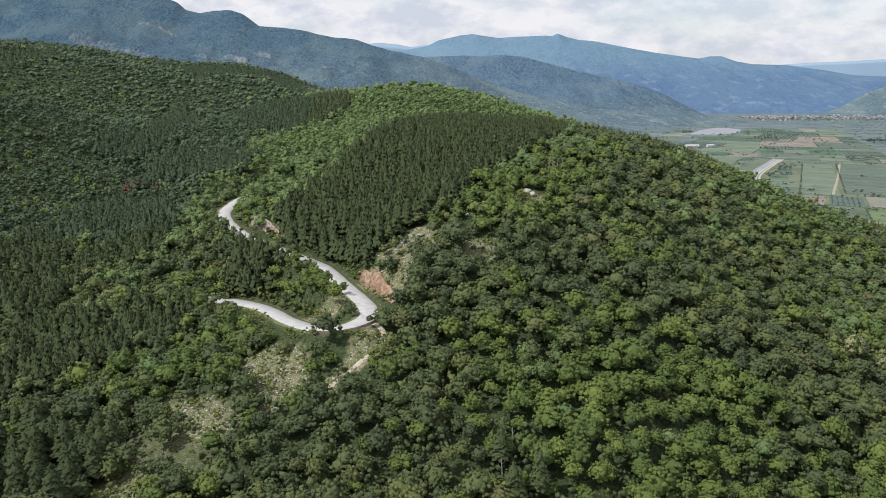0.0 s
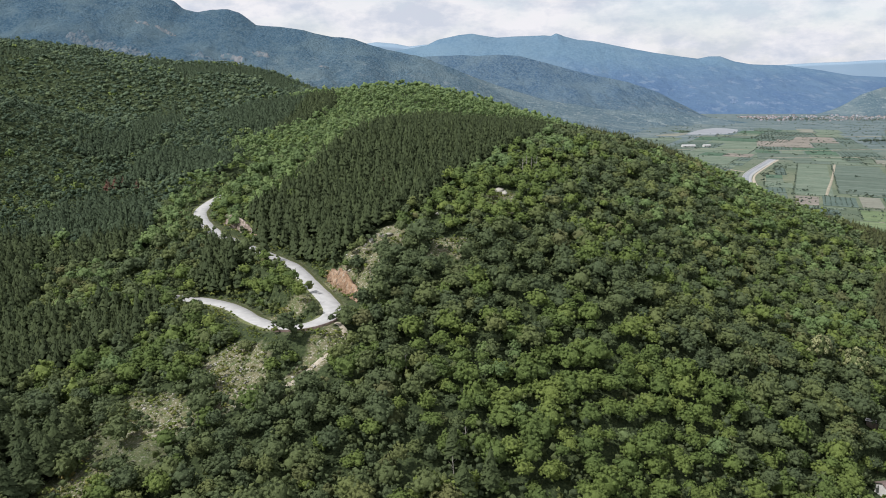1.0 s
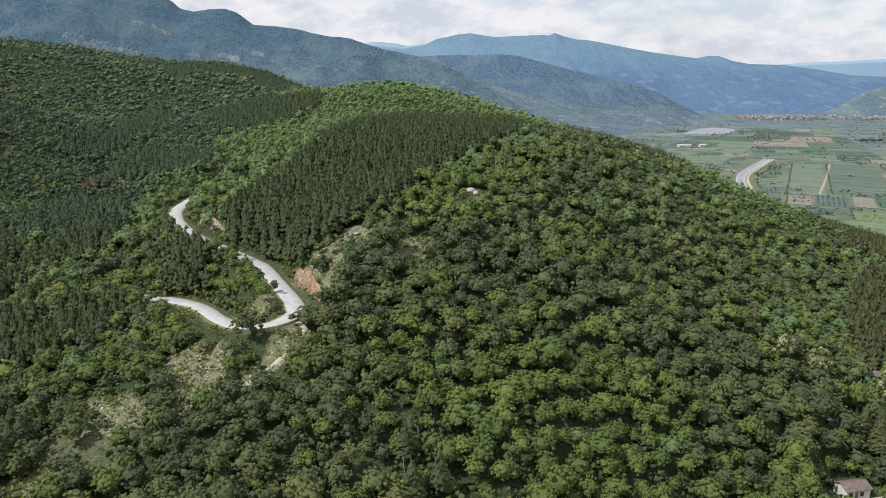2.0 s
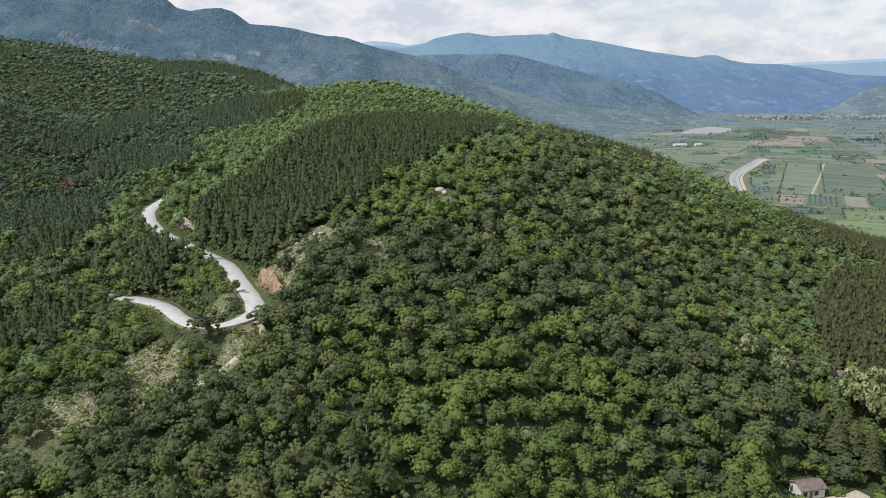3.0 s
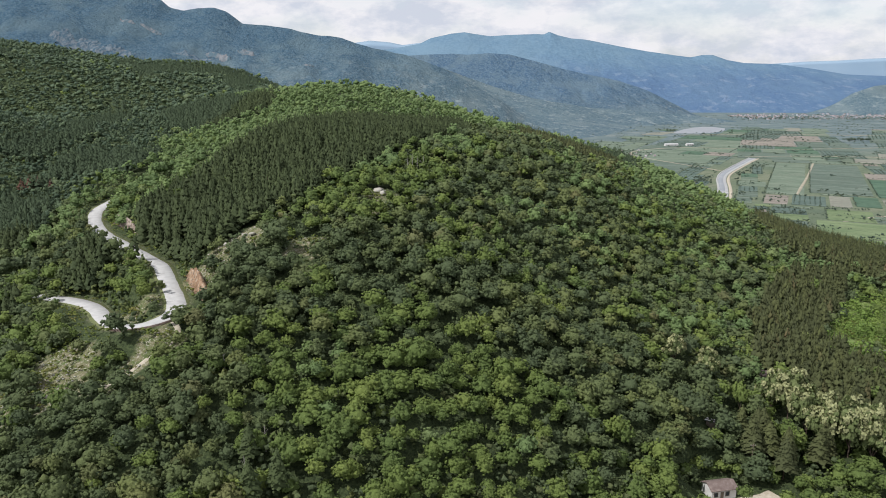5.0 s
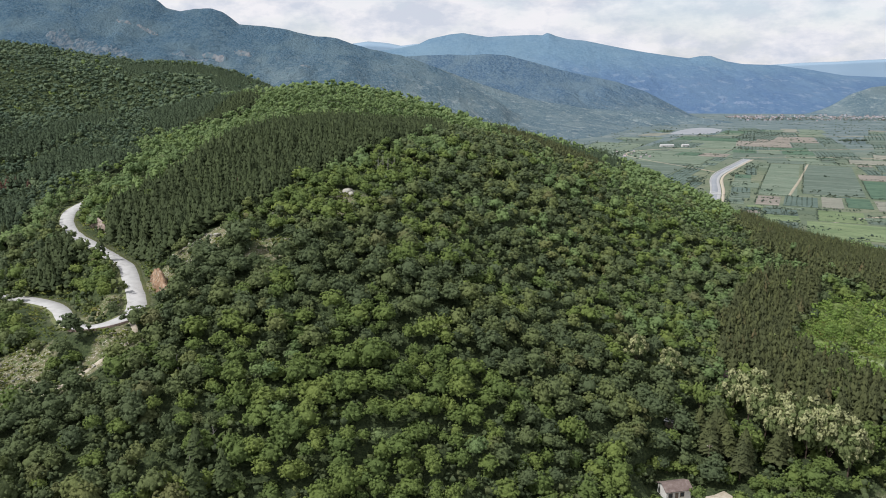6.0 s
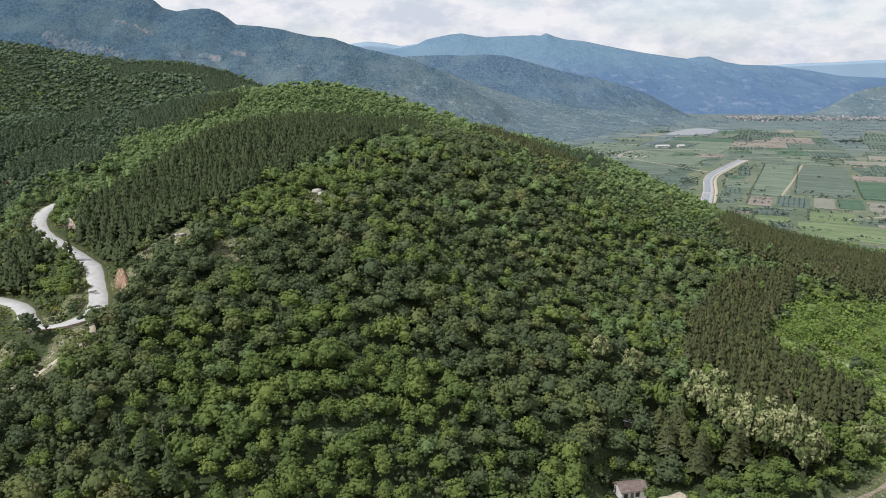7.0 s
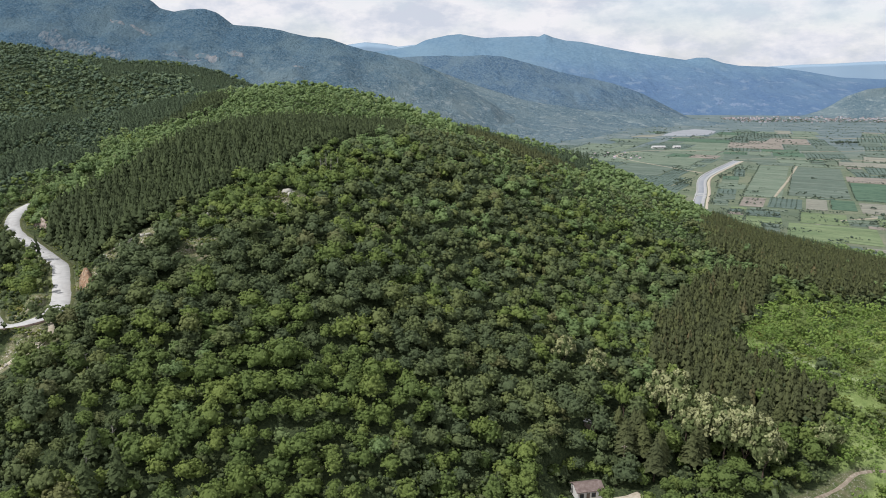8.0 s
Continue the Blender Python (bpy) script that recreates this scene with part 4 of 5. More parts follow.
# young growth under the gaps of the canopy
cover_map = np.zeros((460, 620), bool)          # metre cells from (-220, 100)
for cx, cy, cr in CROWNS:
    m = (cx > -215) & (cx < 395) & (cy > 104) & (cy < 555)
    for ax_, ay_, ar in zip(cx[m], cy[m], cr[m]):
        i0, i1, j0, j1 = int(ax_ + 220 - ar), min(620, int(ax_ + 221 + ar)), int(ay_ - 100 - ar), min(460, int(ay_ - 99 + ar))
        jj, ii = np.mgrid[max(j0, 0):j1, max(i0, 0):i1]
        cover_map[max(j0, 0):j1, max(i0, 0):i1] |= np.hypot(ii - 219.5 - ax_, jj + 100.5 - ay_) < ar
ux, uy = keep_wood(*scatter(-215, 390, 104, 345, 3.2, rng), 4.6)
m = (uy > 158 + 0.31 * (ux - 119) + 4.4) | (ux < 115) | (ux > 143) | (uy < 151)
ux, uy = ux[m], uy[m]
m = ~cover_map[np.clip((uy - 100).astype(int), 0, 459), np.clip((ux + 220).astype(int), 0, 619)]
ux, uy = ux[m], uy[m]
n = len(ux)
YOUNG = [crown_shape(np.random.default_rng(1200 + k), 5, 1, 0.12, False, 2.0) for k in range(6)]
urad = 1.6 + 1.3 * rng.random(n)
stuff("young_growth", "green bushes and saplings filling gaps of the wood", "undergrowth", [gather(YOUNG, rng.integers(0, 6, n), np.stack([ux, uy, height(ux, uy) - 0.3], 1), urad, urad * rng.uniform(0.9, 1.4, n), rng.uniform(0, 6.28, n), rng.random(n))], OAK_LEAF)


def tree_template(name, shape, leaf, trunk_h, trunk_r, label, category, height_one=False):
    """A tree thing: trunk with limbs, and crown, around its foot; scaled when copied."""
    root = new(name)
    v, n, f = shape
    tv, tn, tf = stem(6, trunk_r, trunk_r * 0.5, -0.5 if not height_one else -0.05, trunk_h)
    V, N, F, off = [tv], [tn], [tf], len(tv)
    if not height_one:
        for k in range(4):
            a = k * 1.57 + 0.4
            lv, ln, lf = stem(4, trunk_r * 0.5, trunk_r * 0.2, trunk_h * 0.75, trunk_h + 0.55, (0.42 * math.cos(a), 0.42 * math.sin(a)))
            V.append(lv), N.append(ln), F.append(lf + off)
            off += len(lv)
    t = new("trunk", mesh_from("trunk", np.concatenate(V), np.concatenate(F), BARK, normals=np.concatenate(N)))
    t.parent = root
    c = new("crown", mesh_from("crown", v + (0, 0, 0 if height_one else trunk_h), f, leaf, normals=n, tone=np.zeros(len(v))))
    c.parent = root
    return tagged(root, label, category)


def plant(templates, k, x, y, z, sx, sz, turn, group):
    m = Matrix.Translation((x, y, z)) @ Matrix.Rotation(turn, 4, "Z") @ Matrix.Diagonal((sx, sx, sz, 1))
    return tagged(copy_thing(templates[k], m), group=group)


oak_kinds = [tree_template("oak_tree", s, OAK_LEAF, 0.45, 0.07, "bushy dark green oak on the near slope", "tree") for s in OAKS["near"]]
light_kinds = [tree_template("hornbeam_tree", s, LIGHT_LEAF, 0.45, 0.06, "bushy light green hornbeam on the near slope", "tree") for s in OAKS["near"]]
first_use = {}


def use(templates, k, x, y, z, sx, sz, turn, group):
    """The first planting moves the template itself; later ones are copies."""
    key = (templates[k].name)
    m = Matrix.Translation((x, y, z)) @ Matrix.Rotation(turn, 4, "Z") @ Matrix.Diagonal((sx, sx, sz, 1))
    if key not in first_use:
        first_use[key] = (templates[k], m)
        return tagged(templates[k], group=group)
    return plant(templates, k, x, y, z, sx, sz, turn, group)


for p, base, rad, up, k, turn, br in zip(*near_oaks):
    use(light_kinds if br else oak_kinds, int(k), p[0], p[1], base[2] - 0.45 * up, rad, up, turn, "trees of the near slope")
pine_kinds = [tree_template("pine_tree", s, OLIVE_PINE, 0.9, 0.018, "dark olive-green black pine near the hut", "tree", True) for s in PINES["near"]]
for p, tall, wide, k, turn in zip(*near_pines):
    use(pine_kinds, int(k), p[0], p[1], p[2], wide, tall, turn, "pines near the hut")


# bushes close round the hut and its yard
for k, (x, y, s) in enumerate(((115.5, 168, 2.4), (118, 170.5, 2.6), (121.5, 171, 2.2), (124.5, 170.5, 2.6), (127.5, 169, 2.2), (129, 166.6, 1.7), (133, 167, 2.3), (136, 168.5, 2.2), (113, 166, 2.3), (132.5, 173.5, 2.0), (118.5, 174.5, 2.4), (123, 175, 2.6), (161.5, 174.5, 2.6), (158, 169, 2.5), (150, 163, 2.6), (146, 162, 2.4), (141.5, 160, 2.1), (154, 160, 2.4), (112, 171, 2.4))):
    use(light_kinds if k % 5 else oak_kinds, k % 12, x, y, h1(x, y) - 0.3 * s, s, s * 0.95, k * 0.9, "bushes round the hut")


use(light_kinds, 3, 136.0, 190.0, h1(136, 190) - 0.2, 3.0, 5.6, 0.7, "trees of the near slope")

# flowering locust trees
def blossom_shape(seed, share):
    """Flower sprays over the outer and upper boughs of the crown with the same seed."""
    v, n, f = crown_shape(np.random.default_rng(seed), 40, 46, 0.062, only_leaves=True)
    full = np.random.default_rng(seed + 50).random(40)[f[:, 0] // 184] < share
    keep = (v[f[:, 0], 2] > 0.55) & full
    return v * 1.04 - (0, 0, 0.01), n, f[keep]


locust_kinds = []
for k, share in enumerate((0.95, 1.0, 0.92, 0.35)):
    lt = tree_template("locust_tree", crown_shape(np.random.default_rng(900 + k), 40, 13, 0.085), LOCUST_LEAF, 0.28, 0.06, "tall locust tree covered in creamy white blossom" if k < 3 else "green locust tree with only a few creamy blossoms", "tree")
    bv, bn, bf = blossom_shape(900 + k, share)
    bl = new("blossom", mesh_from("blossom", bv + (0, 0, 0.28), bf, BLOSSOM, normals=bn, tone=np.zeros(len(bv))))
    bl.parent = lt
    locust_kinds.append(lt)
for k, (x, y, s) in enumerate(((150, 191, 5.3), (146.5, 194, 4.5), (152, 184, 5.3), (155.5, 179.5, 5.5), (159.5, 176, 5.7), (163.5, 172.5, 5.7), (167, 169, 5.0), (186, 175, 4.2), (121, 205, 3.2), (130, 202, 3.4))):
    use(locust_kinds, 3 if k == 7 else k % 3, x, y, h1(x, y) + (0.3 if k == 7 else 0.9), s * 1.08, s * (1.2 if k == 7 else 1.5), k * 1.3, "flowering locust trees")

for tmpl, m in first_use.values():
    tmpl.matrix_basis = m
for tmpl in oak_kinds + light_kinds + pine_kinds + locust_kinds:
    if tmpl.name not in first_use:
        for o in (*tmpl.children_recursive, tmpl):
            bpy.data.objects.remove(o)

# scrub on bare ground and meadow
sx_, sy_ = scatter(-140, 340, 110, 400, 2.3, rng)
wedge = (np.abs(sx_ - 42) < 60 + 0.64 * sy_)
sx_, sy_ = sx_[wedge], sy_[wedge]
inb = in_any(sx_, sy_, BARE_ZONES)
inm = inside(sx_, sy_, MEADOW) & ~inside(sx_, sy_, TRACK_SIDE)
rd_, _ = road_near(sx_, sy_)
nearroad = (rd_ < 9.5) & (rd_ > ROAD_W / 2 + 1.8)
okay = (inb & (fbm(sx_ / 5, sy_ / 5, 2, 73) > np.where(inside(sx_, sy_, BARE_ZONES[4]), 0.52, 0.42))) | (inm & (fbm(sx_ / 14, sy_ / 14, 3, 71) > 0.62)) | (nearroad & (rng.random(len(sx_)) < 0.72)) | (inside(sx_, sy_, OPEN_WOOD) & (rng.random(len(sx_)) < 0.4))
for px, py, pz, rad in PADS:
    okay &= np.hypot(sx_ - px, sy_ - py) > rad * 0.9
okay &= rd_ > ROAD_W / 2 + 1.5
sx_, sy_ = sx_[okay], sy_[okay]
n = len(sx_)
srad = (0.35 + 0.95 * rng.random(n) ** 1.6) * np.where(inside(sx_, sy_, MEADOW), 1.8, 1.2 + 0.45 * (road_near(sx_, sy_)[0] > 5.0))
spos = np.stack([sx_, sy_, height(sx_, sy_) + 0.05], 1)
SCRUBS = [crown_shape(np.random.default_rng(1000 + k), 5, 3, 0.15, False, 1.7) for k in range(5)]
stuff("scrub", "low bright green scrub on dry stony ground", "scrub", [gather(SCRUBS, rng.integers(0, 5, n), spos, srad, srad * 0.8, rng.uniform(0, 6.28, n), rng.random(n))], SCRUB_LEAF)

MEADOW_LANE = [(q[0], q[1]) for q in catmull([(192, 244, 0), (197, 241, 0), (203, 236, 0), (207, 225, 0), (213, 217, 0), (223, 212, 0), (240, 205, 0)], 2.0)]
# shrubs crowding the meadow, with grassy openings
qx, qy = scatter(165, 345, 125, 350, 2.5, rng)
lane = np.min([np.hypot(qx - a, qy - b) for a, b in MEADOW_LANE], 0)
m = inside(qx, qy, MEADOW) & ~inside(qx, qy, TRACK_SIDE) & (np.abs(qx - 42) < 60 + 0.64 * qy) & (fbm(qx / 13, qy / 13, 3, 81) > np.where(qy > 228, 0.33, 0.44)) & (lane > 4.2) & (np.min([np.hypot(qx - a, qy - b + 1.5) for a, b in ((213.5, 252.0), (215.5, 248.5), (217.2, 245.0), (232, 219), (234, 216), (204, 236.5))], 0) > 3.6) & ((qy > 176) | (fbm(qx / 7, qy / 7, 2, 83) > 0.30))
qx, qy = qx[m], qy[m]
n = len(qx)
qrad = 0.9 + 2.4 * rng.random(n) ** 1.8
SHRUBS = [crown_shape(np.random.default_rng(1300 + k), 20, 1, 0.09, False, 1.1) for k in range(6)]
stuff("meadow_shrubs", "bright green shrubs crowding the open meadow", "shrubs", [gather(SHRUBS, rng.integers(0, 6, n), np.stack([qx, qy, height(qx, qy) - 0.15], 1), qrad, qrad * 1.15, rng.uniform(0, 6.28, n), rng.random(n))], SHRUB_LEAF)


# ---- the plain: fields, channel, lake ----
def field_material(name, a, b, scale=0.03, stripes=0.0):
    m = Mat(name, 1.0, 0.05)
    c = m.mix(m.mask(m.noise(scale, 5, 0.6), 0.35, 0.65), a, b)
    c = m.mix(m.calc("MULTIPLY", m.mask(m.noise(0.14, 6, 0.7), 0.50, 0.64), 0.55), c, tuple(w * 0.66 for w in a))
    turn = m.n.new("ShaderNodeMapping")
    turn.inputs["Rotation"].default_value = (0, 0, radians(25.8))
    m.l.new(m.pos, turn.inputs["Vector"])
    m.pos = turn.outputs[0]
    bands = m.noise(0.022, 5, 0.6, (0.25, 1.6, 1))
    c = m.mix(m.calc("MULTIPLY", m.mask(bands, 0.48, 0.60), 0.35), c, tuple(v * 1.35 for v in b))
    c = m.mix(m.calc("MULTIPLY", m.mask(m.noise(0.035, 5, 0.65, (0.3, 1.5, 1)), 0.56, 0.62), 0.6), c, tuple(v * 0.68 for v in a))
    if stripes:
        rows = m.noise(stripes, 2, 0.4, (0.08, 1.5, 1))
        c = m.mix(m.calc("MULTIPLY", m.mask(rows, 0.45, 0.55), 0.45), c, tuple(v * 0.6 for v in a))
    return m.color(c).m


# most crop colours are blued and greyed a little, as haze over the plain
CROPS = (
    (field_material("green_crop", (0.066, 0.114, 0.080), (0.088, 0.138, 0.094)), "even green crop field on the plain", 2),
    (field_material("meadow_grass", (0.120, 0.160, 0.118), (0.156, 0.188, 0.142)), "light green grass field on the plain", 8),
    (field_material("dark_orchard_floor", (0.088, 0.124, 0.108), (0.112, 0.148, 0.124), 0.05), "dark green orchard plot on the plain", 5),
    (field_material("straw_field", (0.190, 0.196, 0.160), (0.230, 0.226, 0.186)), "straw-coloured stubble field on the plain", 2),
    (field_material("bare_soil", (0.200, 0.184, 0.158), (0.240, 0.216, 0.184)), "bare pale brown ploughed field on the plain", 1),
    (field_material("vineyard_floor", (0.108, 0.146, 0.118), (0.140, 0.170, 0.138), 0.04, 0.09), "grey-green vineyard plot in fine rows", 5),
    (field_material("fresh_grass", (0.124, 0.170, 0.090), (0.158, 0.198, 0.108)), "bright fresh green grass field near the hills", 0),
)
CROP_BAG = [k for k, c in enumerate(CROPS) for _ in range(c[2])]
AX, AY = np.array([0.435, 0.900]), np.array([0.900, -0.435])      # along and across the plots
CHANNEL = catmull([(352, 790, 0), (398, 895, 0), (440, 1010, 0), (480, 1115, 0), (517, 1223, 0), (551, 1300, 0), (596, 1378, 0), (640, 1450, 0), (680, 1515, 0), (705, 1555, 0)], 20)
LAKE = [(749, 2264), (790, 2350), (840, 2440), (900, 2530), (956, 2586), (985, 2560), (1000, 2500), (960, 2400), (915, 2330), (880, 2290), (827, 2262)]
TOWN = [(1302, 3328), (1288, 3014), (1841, 3031), (2350, 3031), (2400, 3560), (2190, 3560), (1721, 3560)]
r4 = np.random.default_rng(44)


def off_channel(x, y):
    return np.min(np.hypot(CHANNEL[:, 0] - x, CHANNEL[:, 1] - y))


def slab(name, corners, z0, z1, mat, drape=False):
    """A thin flat plot with a real edge."""
    k = len(corners)
    bm = bmesh.new()
    lo = [bm.verts.new((x, y, z0 + drape * h1(x, y))) for x, y in corners]
    hi = [bm.verts.new((x, y, z1 + drape * h1(x, y))) for x, y in corners]
    bm.faces.new(hi)
    for i in range(k):
        bm.faces.new((lo[i], lo[(i + 1) % k], hi[(i + 1) % k], hi[i]))
    bmesh.ops.recalc_face_normals(bm, faces=bm.faces)
    me = bpy.data.meshes.new(name)
    bm.to_mesh(me)
    bm.free()
    me.materials.append(mat)
    return new(name, me)


def plot_ok(c):
    cx, cy = np.mean(c, 0)
    xs, ys = np.array([q[0] for q in c]), np.array([q[1] for q in c])
    if not (600 < cy < 2450 and cx > 180 and abs(cx - 42) < 80 + 0.66 * cy and swell(xs, ys).max() < 8.0):
        return False
    if inside(xs, ys, LAKE).any() or inside([cx], [cy], TOWN).any() or (cy > 1900 and cx < 560) or (cy > 2150 and cx < 760):
        return False
    return min(off_channel(q[0] * w + cx * (1 - w), q[1] * w + cy * (1 - w)) for q in c for w in (1, 0.5, 0)) > 18


# the plots beyond the channel: from, to along; from, to across; crop
NEAR_PLOTS = ((1195, 1640, 6, 60, 1), (1232, 1650, 66, 150, 5), (1100, 1185, 8, 40, 4), (1104, 1195, 43, 87, 2), (1108, 1208, 90, 118, 3), (1122, 1214, 121, 153, 0), (1108, 1202, 156, 260, 3),
              (1440, 1522, 152, 330, 4), (1222, 1432, 154, 300, 0), (1000, 1085, 84, 138, 6), (1578, 1705, 192, 300, 2), (1708, 1795, 148, 300, 3), (885, 992, 72, 165, 6))


def lay_plot(at, ax, ay, su, sv, cuts):
    """One plot, or its halves where it runs into a bank or a slope."""
    c = [at + ax * a + ay * b for a, b in ((2, 2), (su - 2, 2), (su - 2, sv - 2), (2, sv - 2))]
    us, vs = [float(q @ AX) for q in c], [float(q @ AY) for q in c]
    taken = any(max(us) > a + 3 and min(us) < b - 3 and max(vs) > d + 3 and min(vs) < e - 3 for a, b, d, e, _ in NEAR_PLOTS)
    if plot_ok(c) and not taken:
        plots.append((float(np.mean([q[1] for q in c])), c, at, ax, ay, su, sv))
    elif cuts and max(su, sv) > 22:
        if su > sv:
            lay_plot(at, ax, ay, su / 2, sv, cuts - 1)
            lay_plot(at + ax * su / 2, ax, ay, su / 2, sv, cuts - 1)
        else:
            lay_plot(at, ax, ay, su, sv / 2, cuts - 1)
            lay_plot(at + ay * sv / 2, ax, ay, su, sv / 2, cuts - 1)


# plots: strips across the plain, cut at uneven lengths, in blocks that are turned a little against each other
plots = []
for block in range(12):
    b0 = -807 + block * 250.0
    turn = radians(r4.uniform(-4, 4))
    ax = np.array([AX[0] * math.cos(turn) - AX[1] * math.sin(turn), AX[0] * math.sin(turn) + AX[1] * math.cos(turn)])
    ay = np.array([ax[1], -ax[0]])
    mid = AX * 1600 + AY * (b0 + 125)
    u = -1350.0
    while u < 1700:
        size_u = r4.uniform(40, 175) * (1.0 + max(0, u + 600) / 5000)
        v = -128.0 + r4.uniform(-14, 8)
        while v < 122:
            size_v = min(r4.uniform(45, 170), 124 - v)
            if size_v > 18:
                lay_plot(mid + ax * u + ay * v, ax, ay, size_u, size_v, 4)
            v += size_v
        u += size_u
for a, b, d, e, kind in NEAR_PLOTS:
    at = AX * a + AY * d
    c = [at + AX * p + AY * q for p, q in ((1, 1), (b - a - 1, 1), (b - a - 1, e - d - 1), (1, e - d - 1))]
    plots.append((float(np.mean([q[1] for q in c])), c, at, AX, AY, b - a, e - d, kind))
plots.sort(key=lambda q: q[0])
hedge_pts, orchard_pts, far_plots = [], [], []
for k, (cy, c, corner, ax, ay, su, sv, *fixed) in enumerate(plots):
    kind = fixed[0] if fixed else int(r4.choice(CROP_BAG))
    if fixed:
        pass
    elif 880 < cy < 1600 and np.mean([q[0] for q in c]) < np.interp(cy, CHANNEL[:, 1], CHANNEL[:, 0]) and r4.random() < 0.7:
        kind = 2
    elif cy < 1000 and kind in (0, 1, 2) and r4.random() < 0.6:
        kind = 6
    lift = 0.10 + 0.25 * r4.random()
    if k < 300:
        tagged(slab("field_%d" % (k + 1), c, -0.6, lift + 0.2, CROPS[kind][0], True), CROPS[kind][1], "field", kind="structure")
    else:
        far_plots.append((c, lift, kind))
    if kind == 2:
        for a in np.arange(4, su - 3, 5.0 + cy / 300):
            for b in np.arange(4, sv - 3, 3.8 + cy / 380):
                orchard_pts.append((*(corner + ax * a + ay * b), 1.1 + cy / 3200))
    dense = r4.random()
    if dense < 0.5:
        for b in np.arange(2, sv, 5.0 + cy / 300):
            if r4.random() < 0.35 + dense:
                hedge_pts.append((*(corner + ay * b + ax * r4.uniform(-1.5, 1.5)), r4.uniform(0.9, 2.3) + cy / 3200))
    if r4.random() < 0.35:
        for a in np.arange(2, su, 5.0 + cy / 300):
            hedge_pts.append((*(corner + ax * a), r4.uniform(0.9, 2.0) + cy / 3200))
    for _ in range(int(r4.integers(0, 4))):
        at = corner + ax * r4.uniform(0, su) + ay * r4.uniform(0, sv)
        for _ in range(int(r4.integers(1, 8))):
            hedge_pts.append((*(at + r4.normal(size=2) * 7), r4.uniform(1.2, 3.2) + cy / 3200))
if far_plots:
    fv = np.array([(q[0], q[1], lift + 0.2 + h1(*q)) for c, lift, kind in far_plots for q in c])
    ff = np.arange(len(fv)).reshape(-1, 4)[:, ::-1]
    me = mesh_from("far_fields", fv, ff, [c[0] for c in CROPS], index=[kind for _, _, kind in far_plots])
    tagged(new("far_fields", me), "patchwork of small green and tan fields far off", "fields", kind="stuff")

for u, v0, v1, gap in ((1070, 26, 70, 3.5), (1030, 22, 84, 3.5), (1096, 88, 136, 3.5), (1216, 138, 260, 4.0), (1190, -6, 62, 4.5), (1652, 70, 196, 9.0), (1290, 24, 34, 3.0), (1440, 150, 260, 6.0)):
    for v in np.arange(v0, v1, gap):
        hedge_pts.append((*(AX * (u + r4.normal() * 2) + AY * v), r4.uniform(1.4, 2.8) if gap < 8 else 1.3))
BUSHES = [crown_shape(np.random.default_rng(1100 + k), 2, 0, 0.3, False, 3.2) for k in range(4)]


def clumps(pts):
    pts = np.array(pts, float)
    k = len(pts)
    return gather(BUSHES, r4.integers(0, 4, k), np.stack([pts[:, 0], pts[:, 1], height(pts[:, 0], pts[:, 1])], 1), pts[:, 2], pts[:, 2] * 0.95, r4.uniform(0, 6.28, k), r4.random(k))


for x, y in zip(r4.uniform(150, 700, 9000), r4.uniform(560, 1750, 9000)):
    s_ = float(swell(np.array([x]), np.array([y]))[0])
    if 1.5 < s_ < 9 and abs(x - 42) < 60 + 0.66 * y and off_channel(x, y) > 16 and vnoise(np.array(x / 60), np.array(y / 60), 37) > 0.42:
        hedge_pts.append((x, y, r4.uniform(0.8, 2.6) + y / 3200))
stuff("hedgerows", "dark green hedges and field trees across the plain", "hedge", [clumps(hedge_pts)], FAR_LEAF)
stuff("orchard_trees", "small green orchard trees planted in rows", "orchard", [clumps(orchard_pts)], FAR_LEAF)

wm = Mat("grey_blue_water", 0.55, 0.3)
WATER = wm.color(wm.ramp(wm.noise(0.02, 3), [(0.3, (0.20, 0.215, 0.23)), (0.7, (0.27, 0.285, 0.30))])).bump(wm.noise(0.6, 3), 0.05).m
cm = Mat("pale_concrete", 0.9, 0.2)
CONCRETE = cm.color(cm.ramp(cm.noise(0.15, 5), [(0.3, (0.36, 0.36, 0.355)), (0.7, (0.47, 0.47, 0.46))])).m


def shifted(line, d):
    t = np.gradient(line[:, :2], axis=0)
    t /= np.linalg.norm(t, axis=1)[:, None]
    out = line.copy()
    out[:, 0] += t[:, 1] * d
    out[:, 1] -= t[:, 0] * d
    return out


tagged(new("river_channel", ribbon("river_channel", CHANNEL, 15.0, CONCRETE, 0.45, 0.8)), "straight concrete-banked river channel across the plain", "channel", kind="structure")
tagged(new("water_channel", ribbon("water_channel", shifted(CHANNEL, -1.0), 8.0, WATER, 0.62, 0.3)), "calm grey-blue water in the channel", "water", kind="structure")
tagged(new("river_wall", ribbon("river_wall", shifted(CHANNEL, -7.0), 1.2, CONCRETE, 1.6, 1.8)), "low pale concrete flood wall", "wall", kind="structure")
tagged(new("bank_road", ribbon("bank_road", shifted(CHANNEL, 11.0), 4.0, DIRT, 0.65, 0.7, 0.8, 4)), "white gravel track along the channel", "road", kind="structure")
for k, (x, y, ln) in enumerate(((463, 1070, 17), (469, 1087, 16))):
    ob = slab("weir", [tuple(np.array((x, y)) + AX * a + AY * b) for a, b in ((-2, -ln / 2), (2, -ln / 2), (2, ln / 2), (-2, ln / 2))], 0.2, 1.5 - k * 0.4, CONCRETE)
    tagged(ob, "low concrete weir across the river channel", "weir", "weirs")
lake = slab("water_lake", LAKE, -0.3, 0.35, WATER)
